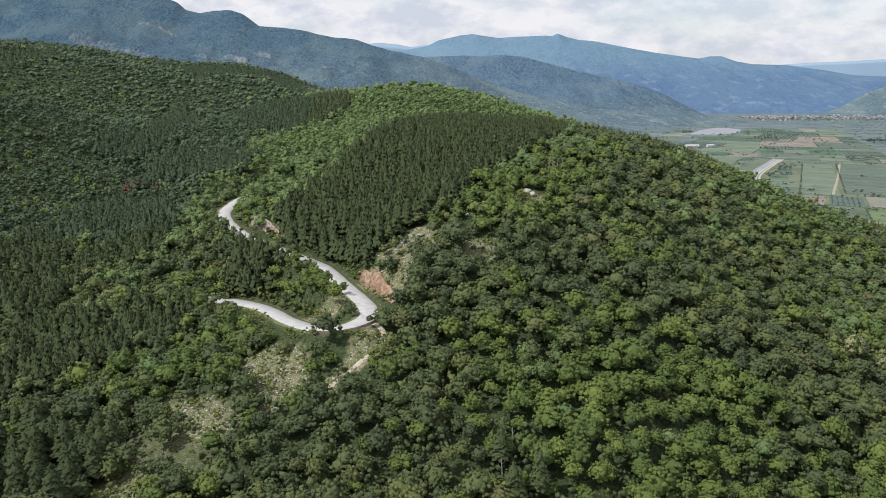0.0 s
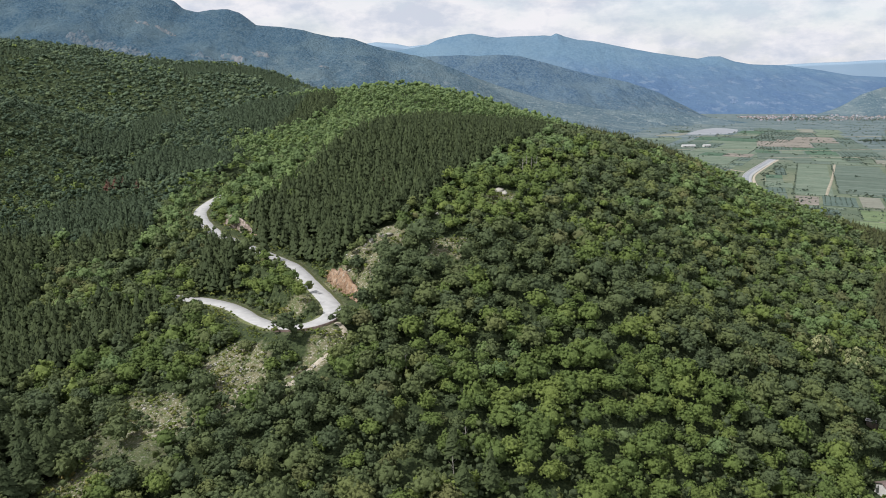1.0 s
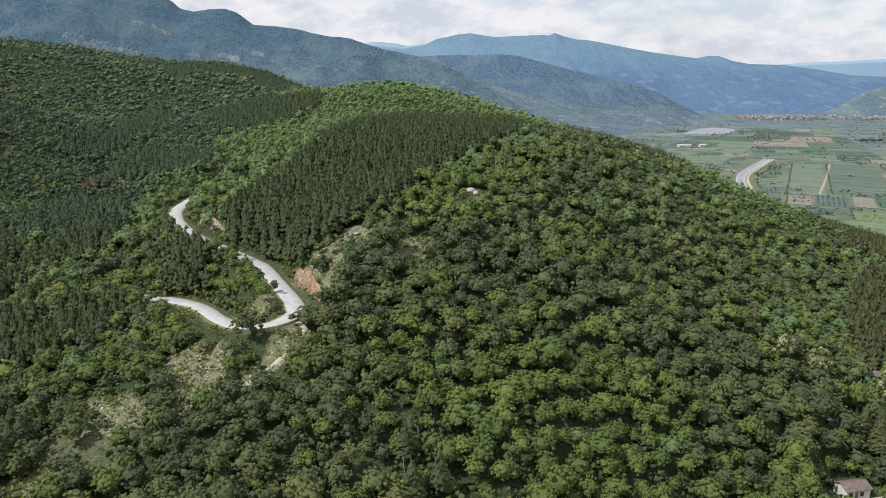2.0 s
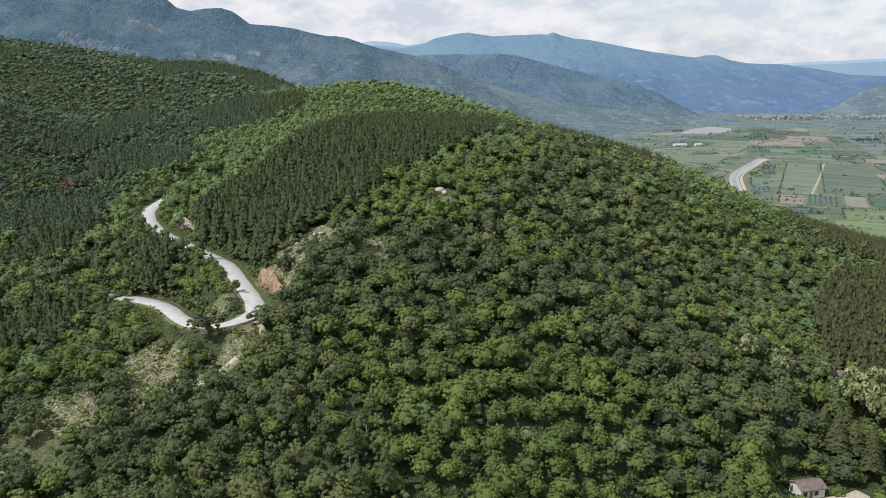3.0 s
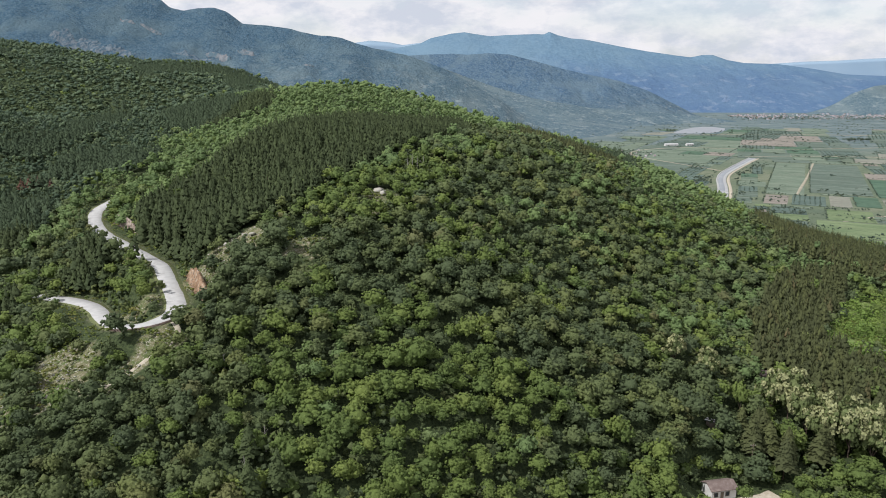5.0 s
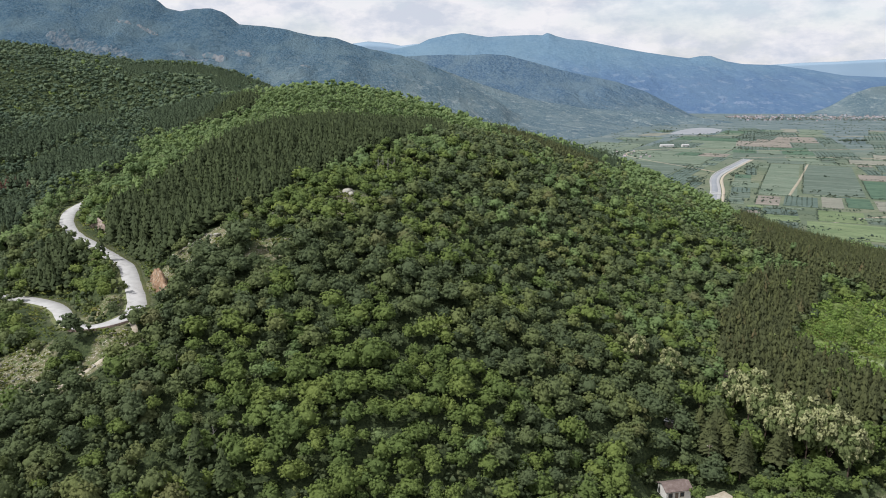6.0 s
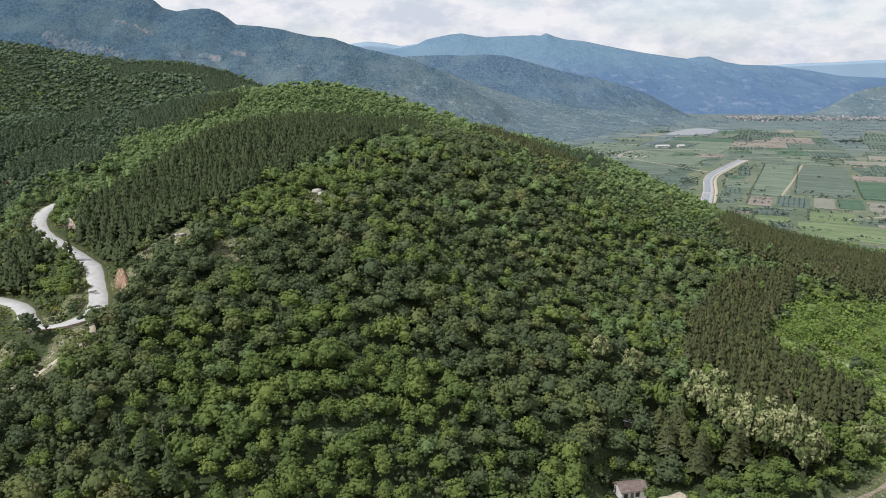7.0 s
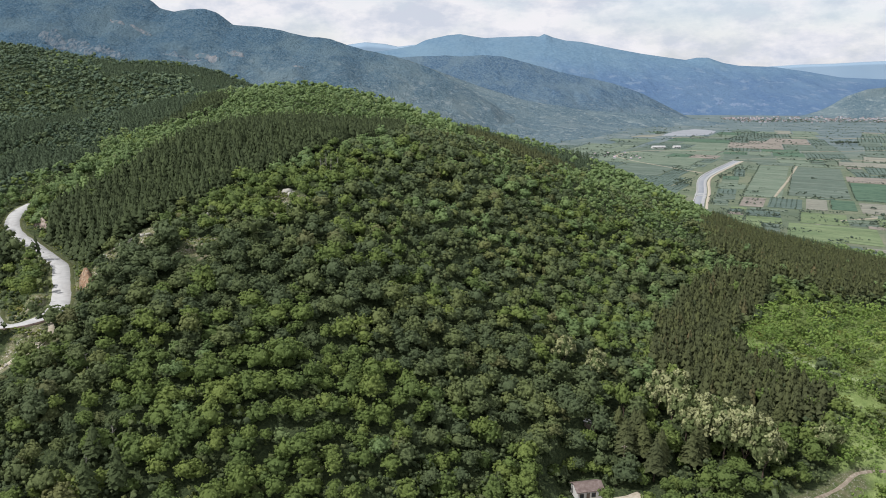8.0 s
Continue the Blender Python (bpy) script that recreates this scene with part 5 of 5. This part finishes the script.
tagged(lake, "pale grey-blue reservoir on the far plain", "lake", kind="structure")
tagged(slab("lake_shore", [(640, 2215), (700, 2300), (790, 2330), (742, 2262), (700, 2200)], -0.3, 0.3, CROPS[3][0]), "bare tan shore beside the reservoir", "shore", kind="structure")
tagged(slab("lake_shore_2", [(1040, 2450), (1075, 2560), (1150, 2600), (1120, 2470)], -0.3, 0.25, CROPS[2][0]), "green bank of the reservoir", "shore", kind="structure")
pale = Mat("pale_farm_track", 0.95, 0.1)
SHOULDER_PALE = pale.color(pale.ramp(pale.noise(0.1, 5), [(0.3, (0.24, 0.22, 0.16)), (0.7, (0.36, 0.33, 0.26))])).m
for k, pts in enumerate((
        [(567, 1060, 0), (680, 1262, 0), (787, 1461, 0)],
        [(560, 1340, 0), (470, 1640, 0), (620, 1790, 0), (900, 1760, 0), (1500, 1900, 0)],
        [(701, 1585, 0), (860, 1600, 0), (1300, 1560, 0), (1900, 1700, 0)],
        [(430, 760, 0), (520, 850, 0), (640, 900, 0), (820, 905, 0)],
        [(760, 2200, 0), (1100, 2230, 0), (1700, 2150, 0), (2100, 2300, 0)])):
    tagged(new("farm_track_%d" % (k + 1), ribbon("farm_track", catmull(pts, 30), 3.5 + 0.8 * k, SHOULDER_PALE, 0.55, 0.6, 1.0, k)), "pale dirt farm track between fields", "track", kind="structure")
big_clump = [(1180 + r4.normal() * 22, 2010 + r4.normal() * 9, r4.uniform(4, 7)) for _ in range(40)] + [(430 + r4.normal() * 55, 1660 + r4.normal() * 40, r4.uniform(2, 4)) for _ in range(160)] + [(r4.uniform(1290, 2400), 3020 + abs(r4.normal()) * 150, r4.uniform(3, 6)) for _ in range(500)]
river_trees = [(*(CHANNEL[i, :2] + np.array((0.9, -0.43)) * r4.choice((-17, 25, 28)) + r4.normal(size=2) * 2.5), r4.uniform(1.5, 4.0)) for i in r4.integers(0, len(CHANNEL), 60)]
far_trees = [(x, y, s) for x, y, s in zip(r4.uniform(-100, 2700, 6000), r4.uniform(1750, 3300, 6000), r4.uniform(1.2, 4.0, 6000)) if abs(x - 42) < 40 + 0.66 * y and not inside([x], [y], LAKE)[0] and vnoise(np.array(x / 130), np.array(y / 60), 3) > 0.45]
stuff("valley_trees", "scattered dark trees and copses on the far plain", "trees", [clumps(big_clump + river_trees + far_trees)], FAR_LEAF)


# ---- houses ----
def plaster(name, a, b):
    m = Mat(name, 0.9, 0.2)
    return m.color(m.ramp(m.noise(0.6, 5), [(0.3, a), (0.7, b)])).m


WHITE_WALL = plaster("white_plaster", (0.56, 0.54, 0.51), (0.68, 0.67, 0.65))
# red tiles greyed towards pink: distance haze put into the colour
tile = Mat("hazed_red_tiles", 0.9, 0.15)
TILES = tile.color(tile.ramp(tile.noise(0.4, 4), [(0.3, (0.33, 0.255, 0.265)), (0.7, (0.44, 0.365, 0.375))])).m
tile2 = Mat("brown_roof_tiles", 0.9, 0.15)
TILES2 = tile2.color(tile2.ramp(tile2.noise(1.2, 5), [(0.3, (0.13, 0.095, 0.085)), (0.55, (0.18, 0.14, 0.125)), (0.75, (0.25, 0.20, 0.18))])).bump(tile2.noise(4, 3), 0.05).m
DARK = plaster("dark_window", (0.03, 0.035, 0.04), (0.06, 0.07, 0.075))
WOOD = plaster("weathered_wood", (0.13, 0.10, 0.08), (0.24, 0.20, 0.16))


def gable_roof(bm, w, d, eave, ridge, over, thick):
    """Two sloping slabs, ridge along x."""
    for s in (-1, 1):
        a = [(-w / 2 - over, s * (d / 2 + over), eave - over * 0.4), (w / 2 + over, s * (d / 2 + over), eave - over * 0.4), (w / 2 + over, 0, ridge), (-w / 2 - over, 0, ridge)]
        lo = [bm.verts.new(q) for q in a]
        hi = [bm.verts.new((x, y, z + thick)) for x, y, z in a]
        bm.faces.new(hi), bm.faces.new(lo)
        for i in range(4):
            bm.faces.new((lo[i], lo[(i + 1) % 4], hi[(i + 1) % 4], hi[i]))
    bmesh.ops.recalc_face_normals(bm, faces=bm.faces)


def gable_walls(bm, w, d, eave, ridge):
    box(bm, -w / 2, -d / 2, -0.6, w / 2, d / 2, eave)
    for s in (-1, 1):
        q = [bm.verts.new((s * w / 2, y, z)) for y, z in ((-d / 2, eave), (d / 2, eave), (0, ridge))]
        p = [bm.verts.new((s * (w / 2 - 0.2), y, z)) for y, z in ((-d / 2, eave), (d / 2, eave), (0, ridge))]
        bm.faces.new(q), bm.faces.new(p)
        for i in range(3):
            bm.faces.new((q[i], q[(i + 1) % 3], p[(i + 1) % 3], p[i]))
    bmesh.ops.recalc_face_normals(bm, faces=bm.faces)


def house(w, d, eave, ridge, wall_mat, roof_mat, label):
    root = new("house")
    bm = bmesh.new()
    gable_walls(bm, w, d, eave, ridge)
    part("wall", bm, wall_mat, root)
    bm = bmesh.new()
    gable_roof(bm, w, d, eave, ridge, 0.5, 0.3)
    part("roof", bm, roof_mat, root)
    for k in range(3):
        bm = bmesh.new()
        x = (k - 1) * w * 0.3
        box(bm, x - 0.7, -d / 2 - 0.04, eave * 0.35, x + 0.7, -d / 2 + 0.1, eave * 0.75)
        part("window", bm, DARK, root)
    return tagged(root, label, "house")


# plaster dimmed and blued to paint haze over the distant houses
TOWN_WALL = plaster("hazy_white_plaster", (0.42, 0.43, 0.47), (0.52, 0.53, 0.57))
TOWN_CREAM = plaster("hazy_cream_plaster", (0.40, 0.37, 0.38), (0.48, 0.45, 0.45))
kinds = [house(12, 9, 6.5, 10, TOWN_WALL, TILES, "white two-storey house with a red tiled roof"),
         house(10, 9, 5.0, 8, TOWN_CREAM, TILES, "cream house with a red tiled roof in town"),
         house(16, 10, 8.0, 11, TOWN_CREAM, TILES2, "long cream block with a brown roof"),
         house(18, 12, 11.0, 13, TOWN_WALL, TILES2, "tall white apartment block with a brownish roof")]
spots = []
while len(spots) < 284:
    x, y = r4.uniform(1270, 2420), r4.uniform(2990, 3540)
    dens = math.exp(-((y - 3240) / 190) ** 2) * (0.4 + 0.6 * float(vnoise(np.array(x / 90), np.array(y / 60), 21)))
    if r4.random() < dens and inside([x], [y], TOWN)[0] and all((x - a) ** 2 + (y - b) ** 2 > 110 for a, b, _ in spots):
        spots.append((x, y, "houses of the town"))
for x, y in zip(r4.uniform(385, 520, 60), r4.uniform(1585, 1720, 60)):
    if swell(np.array([x]), np.array([y]))[0] < 2 and len(spots) < 298 and all((x - a) ** 2 + (y - b) ** 2 > 240 for a, b, _ in spots):
        spots.append((x, y, "houses of the village"))
placed, firsts = set(), []
for x, y, grp in spots:
    k = int(r4.choice((0, 0, 1, 1, 1, 2, 3))) if grp.endswith("town") else int(r4.integers(0, 2))
    m = pose(x, y, 0, 0, 0, r4.uniform(-40, 40)) @ Matrix.Scale(r4.uniform(0.38, 0.66) * (1.0 if grp.endswith("town") else 0.75), 4)
    if k in placed:
        tagged(copy_thing(kinds[k], m), group=grp)
    else:
        placed.add(k)
        firsts.append((kinds[k], m))
        tagged(kinds[k], group=grp)
for ob, m in firsts:
    ob.matrix_basis = m
for x, y, w, deg in ((620, 1843, 34, 10), (668, 1850, 18, 12)):
    hall = house(w, 9, 4, 6.5, WHITE_WALL, CONCRETE, "long white farm hall on the plain")
    hall.name = "farm_hall"
    hall.matrix_basis = pose(x, y, 0, 0, 0, deg)


# ---- the hut, its yard and what stands near it ----
hut = new("hut")
hut.matrix_basis = pose(121.0, 163.2, 64.9, 0, 0, 12)
bm = bmesh.new()
gable_walls(bm, 6.6, 4.4, 2.6, 3.6)
part("wall", bm, WHITE_WALL, hut, "whitewashed walls")
bm = bmesh.new()
gable_roof(bm, 6.6, 4.4, 2.6, 3.65, 0.4, 0.14)
part("roof", bm, TILES2, hut, "weathered brown-pink tiled roof")
for x in (-2.2, 0.9):
    bm = bmesh.new()
    box(bm, x - 0.45, -2.26, 0.9, x + 0.45, -2.1, 1.9)
    win = part("window", bm, DARK, hut, "dark small window")
    bm = bmesh.new()
    for a, b, c, d in ((-0.55, -0.45, 0.8, 2.0), (0.45, 0.55, 0.8, 2.0), (-0.45, 0.45, 0.8, 0.9), (-0.45, 0.45, 1.9, 2.0)):
        box(bm, x + a, -2.29, c, x + b, -2.12, d)
    part("frame", bm, WOOD, win)
bm = bmesh.new()
box(bm, -0.95, -2.26, 0.0, -0.1, -2.1, 2.0)
part("door", bm, WOOD, hut, "weathered wooden door")
tagged(hut, "small white hut with brown tiled roof beside a gravel yard", "hut")


def on_ground(pts):
    pts = catmull([(x, y, 0) for x, y in pts], 1.2)
    pts[:, 2] = height(pts[:, 0], pts[:, 1])
    return pts


def draped(name, line, width, mat, lift, label, category, cols=5, seed=0):
    """A strip that follows the ground across its width too."""
    line = np.asarray(line, float)
    t = np.gradient(line[:, :2], axis=0)
    t /= np.linalg.norm(t, axis=1)[:, None]
    nrm = np.stack([-t[:, 1], t[:, 0]], 1)
    k = np.arange(len(line)) * 0.3
    rows = []
    for j, o in enumerate(np.linspace(-1, 1, cols)):
        half = width / 2 * (1 + 0.5 * (fbm(k, k * 0 + seed + 3 * np.sign(o), 3, seed) - 0.5))
        x, y = line[:, 0] + nrm[:, 0] * o * half, line[:, 1] + nrm[:, 1] * o * half
        z = height(x, y) + (lift if abs(o) < 0.99 else -0.25)
        rows.append(np.stack([x, y, z], 1))
    me = mesh_from(name, np.concatenate(rows), grid_faces(len(line), cols), mat, smooth=True)
    return tagged(new(name, me), label, category, kind="structure")


draped("gravel_yard", on_ground([(118, 156.2), (122.5, 158.6), (127, 160.0), (131.5, 161.2), (134.5, 162.6)]), 4.8, DIRT, 0.16, "pale gravel yard beside the hut", "yard", 7, 2)
draped("dirt_track", on_ground([(160, 156), (170, 159), (178, 162.5), (186, 166), (191, 169), (199, 170.5), (212, 172)]), 1.3, EARTH, 0.14, "dirt track at the foot of the meadow", "track", 5, 4)
draped("dirt_patch", on_ground([(166, 156.5), (173, 159), (180, 161)]), 5.0, EARTH, 0.10, "bare earth beside the dirt track", "ground", 5, 6)
draped("meadow_path", on_ground([(192, 244), (197, 241), (203, 236), (207, 225), (213, 217), (223, 212), (240, 205)]), 3.6, LANE, 0.08, "worn grassy path across the meadow", "path", 5, 8)
draped("hill_path", on_ground([(-18, 182), (-15, 177), (-17, 171), (-22, 167), (-27, 162), (-31, 160)]), 2.4, DIRT, 0.08, "pale stony path below the hairpin", "path", 5, 9)
draped("forest_path", on_ground([(247, 545), (241, 565), (236, 585), (228, 600)]), 3.0, DIRT, 0.4, "pale path through the woods", "path", 5, 10)

pole = new("utility_pole")
pole.matrix_basis = pose(131.5, 170, h1(131.5, 170))
bm = bmesh.new()
bmesh.ops.create_cone(bm, cap_ends=True, segments=10, radius1=0.16, radius2=0.11, depth=6.2, matrix=Matrix.Translation((0, 0, 2.8)))
part("post", bm, WOOD, pole)
bm = bmesh.new()
box(bm, -0.7, -0.06, 5.4, 0.7, 0.06, 5.52)
arm = part("crossarm", bm, WOOD, pole)
for x in (-0.6, 0.0, 0.6):
    bm = bmesh.new()
    bmesh.ops.create_cone(bm, cap_ends=True, segments=8, radius1=0.06, radius2=0.04, depth=0.2, matrix=Matrix.Translation((x, 0, 5.62)))
    part("insulator", bm, WHITE_WALL, arm)
tagged(pole, "weathered wooden utility pole among the pines", "pole")

tarpm = Mat("orange_tarp", 0.6, 0.3)
TARP = tarpm.color(tarpm.ramp(tarpm.noise(1.0, 3), [(0.35, (0.62, 0.25, 0.06)), (0.6, (0.78, 0.50, 0.22))])).m
shelter = new("shelter")
shelter.matrix_basis = pose(141.4, 196.6, h1(141.4, 196.6), 0, 0, -15)
for x, y in ((-0.8, -0.8), (0.8, -0.8), (-0.8, 0.8), (0.8, 0.8)):
    bm = bmesh.new()
    bmesh.ops.create_cone(bm, cap_ends=True, segments=8, radius1=0.06, radius2=0.06, depth=2.2, matrix=Matrix.Translation((x, y, 1.0)))
    part("post", bm, WOOD, shelter)
bm = bmesh.new()
gable_roof(bm, 1.6, 1.6, 1.9, 2.3, 0.1, 0.05)
part("canopy", bm, TARP, shelter, "sunlit orange tarpaulin")
bm = bmesh.new()
box(bm, -0.8, -0.86, 0.1, 0.8, -0.82, 1.5)
part("screen", bm, WHITE_WALL, shelter, "white side sheet")
tagged(shelter, "small shelter with orange and white tarpaulin among trees", "shelter")

shed = new("shed")
shed.matrix_basis = pose(125.2, 181.2, h1(125, 181), 0, 0, -38)
bm = bmesh.new()
box(bm, -1.6, -1.0, -0.3, 1.6, 1.0, 2.0)
part("wall", bm, WOOD, shed)
for y in (-0.7, 0.5):
    bm = bmesh.new()
    box(bm, -2.0, y - 0.28, 2.02, 2.0, y + 0.28, 2.12)
    part("roof_sheet", bm, WHITE_WALL, shed, "white metal sheet")
bm = bmesh.new()
box(bm, -1.9, -1.2, 1.96, 1.9, 1.2, 2.0)
part("roof", bm, DARK, shed)
tagged(shed, "dark wooden shed with white roof sheets", "shed")

lodge = house(5.0, 3.6, 1.8, 2.6, WHITE_WALL, TILES2, "low house with pinkish roof half hidden by trees")
lodge.name = "lodge"
lodge.matrix_basis = pose(153.0, 212.0, h1(153, 212) + 0.2, 0, 0, -12)


# ---- rock ----
def crag(name, line, tall, deep, label, mat, seed):
    """A broken rock face along a ground line, with its top and back in the slope."""
    line = np.array(line, float)
    seg = np.concatenate([[0], np.cumsum(np.linalg.norm(np.diff(line, axis=0), axis=1))])
    nu = int(seg[-1] / 0.45)
    s = np.linspace(0, seg[-1], nu)
    x, y = np.interp(s, seg, line[:, 0]), np.interp(s, seg, line[:, 1])
    tx, ty = np.gradient(x), np.gradient(y)
    ln = np.hypot(tx, ty)
    nx_, ny_ = ty / ln, -tx / ln
    prof = np.interp(s / seg[-1], np.linspace(0, 1, len(tall)), tall)
    base = height(x, y) - 0.6
    nv = 16
    rows = []
    for j in range(nv):
        q = j / (nv - 1)
        if q < 0.75:
            w = q / 0.75
            bulge = 1.5 * (fbm(s / 2.2, s * 0 + w * 3.0 + seed, 4, seed) - 0.5) + 0.7 * np.round(2 * vnoise(s / 1.3, s * 0 + w * 4.0, seed + 4)) - 0.5
            off = -deep * 0.35 * w + bulge * math.sin(math.pi * min(1, w * 1.1 + 0.1))
            z = base + (prof + 0.6) * w * (0.85 + 0.3 * vnoise(s / 1.7, s * 0, seed + 8))
        else:
            w = (q - 0.75) / 0.25
            off = -deep * 0.35 - deep * 0.65 * w + 0 * s
            z = base + (prof + 0.6) * (0.85 + 0.3 * vnoise(s / 1.7, s * 0, seed + 8)) * (1 - w * w * 0.9) + 0.3 * fbm(s / 2, s * 0 + w, 3, seed)
        rows.append(np.stack([x + nx_ * off, y + ny_ * off, z], 1))
    ob = new(name, mesh_from(name, np.concatenate(rows), grid_faces(nu, nv), mat, smooth=False))
    return tagged(ob, label, "rock face")


crag("rock_face", [(-28.5, 221), (-25.0, 213.5), (-20.8, 206), (-16.0, 197.5), (-14.5, 194)], (1.2, 3.0, 4.2, 5.4, 5.6, 3.4, 1.0), 4.0, "orange limestone road cut above the hairpin", ROCK, 3)
crag("rock_face", [(-79, 287), (-73.5, 277), (-66.5, 269), (-61, 264)], (0.6, 3.4, 4.6, 4.4, 2.0), 4.0, "pale pinkish limestone cliff above the upper bend", PALE_ROCK, 13)
crag("rock_face", [(-60, 264), (-56.5, 260), (-54, 256.5)], (0.8, 3.6, 3.0, 0.8), 3.0, "small orange rock cut beside the road", ROCK, 23)


def stone_shape(seed):
    r = np.random.default_rng(seed)
    bm = bmesh.new()
    bmesh.ops.create_icosphere(bm, subdivisions=1, radius=1.0)
    v = np.array([q.co[:] for q in bm.verts])
    f = np.array([[q.index for q in face.verts] for face in bm.faces])
    bm.free()
    return v * (1 + 0.35 * r.normal(size=(len(v), 1))) * (1, 0.8, 0.55), f


def boulder(x, y, size, label, mat=STONE, seed=0):
    v, f = stone_shape(seed)
    ob = new("boulder", mesh_from("boulder", v * size, f, mat))
    ob.matrix_basis = pose(x, y, h1(x, y) + 0.2 * size, 0, 0, seed * 40)
    return tagged(ob, label, "rock", "white boulders")


for k, (x, y, s) in enumerate(((213.5, 252.0, 2.2), (215.5, 248.5, 1.6), (217.2, 245.0, 1.3), (232, 219, 1.6), (234, 216, 1.1), (29.7, 257.9, 1.9), (31.5, 254.5, 1.7), (30, 240, 1.2), (8.1, 235.6, 1.1), (-6.7, 223.5, 1.3), (-9.5, 224, 1.1), (-12, 222.5, 1.2), (-14.6, 222, 1.3), (-50.6, 148, 1.2), (-48.8, 149.2, 0.9), (204, 236.5, 0.9), (208.5, 223, 0.9))):
    boulder(x, y, s, "pale weathered limestone boulder on the dry slope", STONE, k + 1)

r5 = np.random.default_rng(55)
V, F, off = [], [], 0
shapes5 = [stone_shape(60 + k) for k in range(6)]
for x, y in zip(r5.uniform(-70, 40, 9000), r5.uniform(140, 265, 9000)):
    if in_any([x], [y], BARE_ZONES)[0] and r5.random() < 0.36 and fbm(np.array(x / 5), np.array(y / 5), 3, 17) > 0.47 and not (-43 < x < -22 and 186 < y < 205):
        v, f = shapes5[int(r5.integers(0, 6))]
        a, s = r5.uniform(0, 6.28), r5.uniform(0.12, 0.5)
        w = v * s
        V.append(np.stack([w[:, 0] * math.cos(a) - w[:, 1] * math.sin(a) + x, w[:, 0] * math.sin(a) + w[:, 1] * math.cos(a) + y, w[:, 2] + h1(x, y) + 0.05], 1))
        F.append(f + off)
        off += len(v)
tagged(new("stones", mesh_from("stones", np.concatenate(V), np.concatenate(F), STONE)), "loose white limestone rubble on bare slope", "stones", kind="stuff")

# retaining wall under the hairpin's outer edge
wallm = Mat("dark_brown_wall", 0.9, 0.2)
BROWN_WALL = wallm.color(wallm.ramp(wallm.noise(1.0, 5), [(0.3, (0.07, 0.05, 0.045)), (0.7, (0.16, 0.12, 0.10))])).m
arc = ROAD[(ROAD[:, 1] < 185.5) & (ROAD[:, 0] > -33) & (ROAD[:, 0] < -19.5)]
tang = np.gradient(arc[:, :2], axis=0)
tang /= np.linalg.norm(tang, axis=1)[:, None]
outer = arc.copy()
outer[:, :2] += np.stack([tang[:, 1], -tang[:, 0]], 1) * (-(ROAD_W / 2 + 0.9))
rows = []
for o, z in ((-0.2, -2.4), (-0.2, 0.35), (0.2, 0.35), (0.2, -2.4)):
    q = outer.copy()
    q[:, :2] += np.stack([tang[:, 1], -tang[:, 0]], 1) * o
    q[:, 2] += z
    rows.append(q)
tagged(new("retaining_wall", mesh_from("retaining_wall", np.concatenate(rows), grid_faces(len(outer), 4), BROWN_WALL)), "dark brown retaining wall under the hairpin", "wall", kind="structure")

# bare grey snags standing in the wood
grey = Mat("weathered_grey_wood", 0.95, 0.1)
GREY_WOOD = grey.color(grey.ramp(grey.noise(4.0, 4, stretch=(1, 1, 0.2)), [(0.3, (0.24, 0.22, 0.19)), (0.7, (0.42, 0.40, 0.36))])).m


def snag(x, y, tall, seed):
    """A dead tree: a leaning tapered trunk and a few bare limbs."""
    r = np.random.default_rng(seed)
    root = new("dead_tree")
    lean = r.normal(size=2) * 0.35
    v, n, f = stem(6, 0.17, 0.05, -0.4, tall, tuple(lean))
    trunk = new("trunk", mesh_from("trunk", v, f, GREY_WOOD, normals=n))
    trunk.parent = root
    for q in range(5):
        u, a = r.uniform(0.45, 0.9), r.uniform(0, 6.28)
        reach = (1.1 - u) * tall * 0.38
        v, n, f = stem(4, 0.07, 0.02, 0.0, reach * 0.9, (reach * math.cos(a), reach * math.sin(a)))
        limb = new("limb", mesh_from("limb", v + (lean[0] * u, lean[1] * u, tall * u), f, GREY_WOOD, normals=n))
        limb.parent = root
    root.matrix_basis = pose(x, y, h1(x, y), 0, 0, r.uniform(0, 360))
    return tagged(root, "bare grey dead tree standing among green oaks", "tree", "dead trees")


for k, (x, y, tall) in enumerate(SNAGS):
    snag(x, y, tall, 70 + k)

# dead pines with reddish needles, most in the left valley
red_first = []
red_kinds = [tree_template("dead_pine", s, RED_LEAF, 0.9, 0.018, "dying pine with rust-red needles in the stand", "tree", True) for s in PINES["mid"][:2]]
# those at (-12, 268) and (2, 278) are made up, standing for reddish bare earth
for k, (x, y, s) in enumerate(((-152, 361, 8.5), (-149, 363, 7.5), (-155, 359, 8), (-140, 358, 7), (-12, 268, 6.5), (2, 278, 6.5), (172.5, 176, 8.5))):
    m = Matrix.Translation((x, y, h1(x, y) - 0.1)) @ Matrix.Rotation(k * 1.1, 4, "Z") @ Matrix.Diagonal((s * 1.2, s * 1.2, s, 1))
    if k < 2:
        red_first.append((red_kinds[k], m))
        tagged(red_kinds[k], group="dying pines")
    else:
        tagged(copy_thing(red_kinds[k % 2], m), group="dying pines")
for ob, m in red_first:
    ob.matrix_basis = m
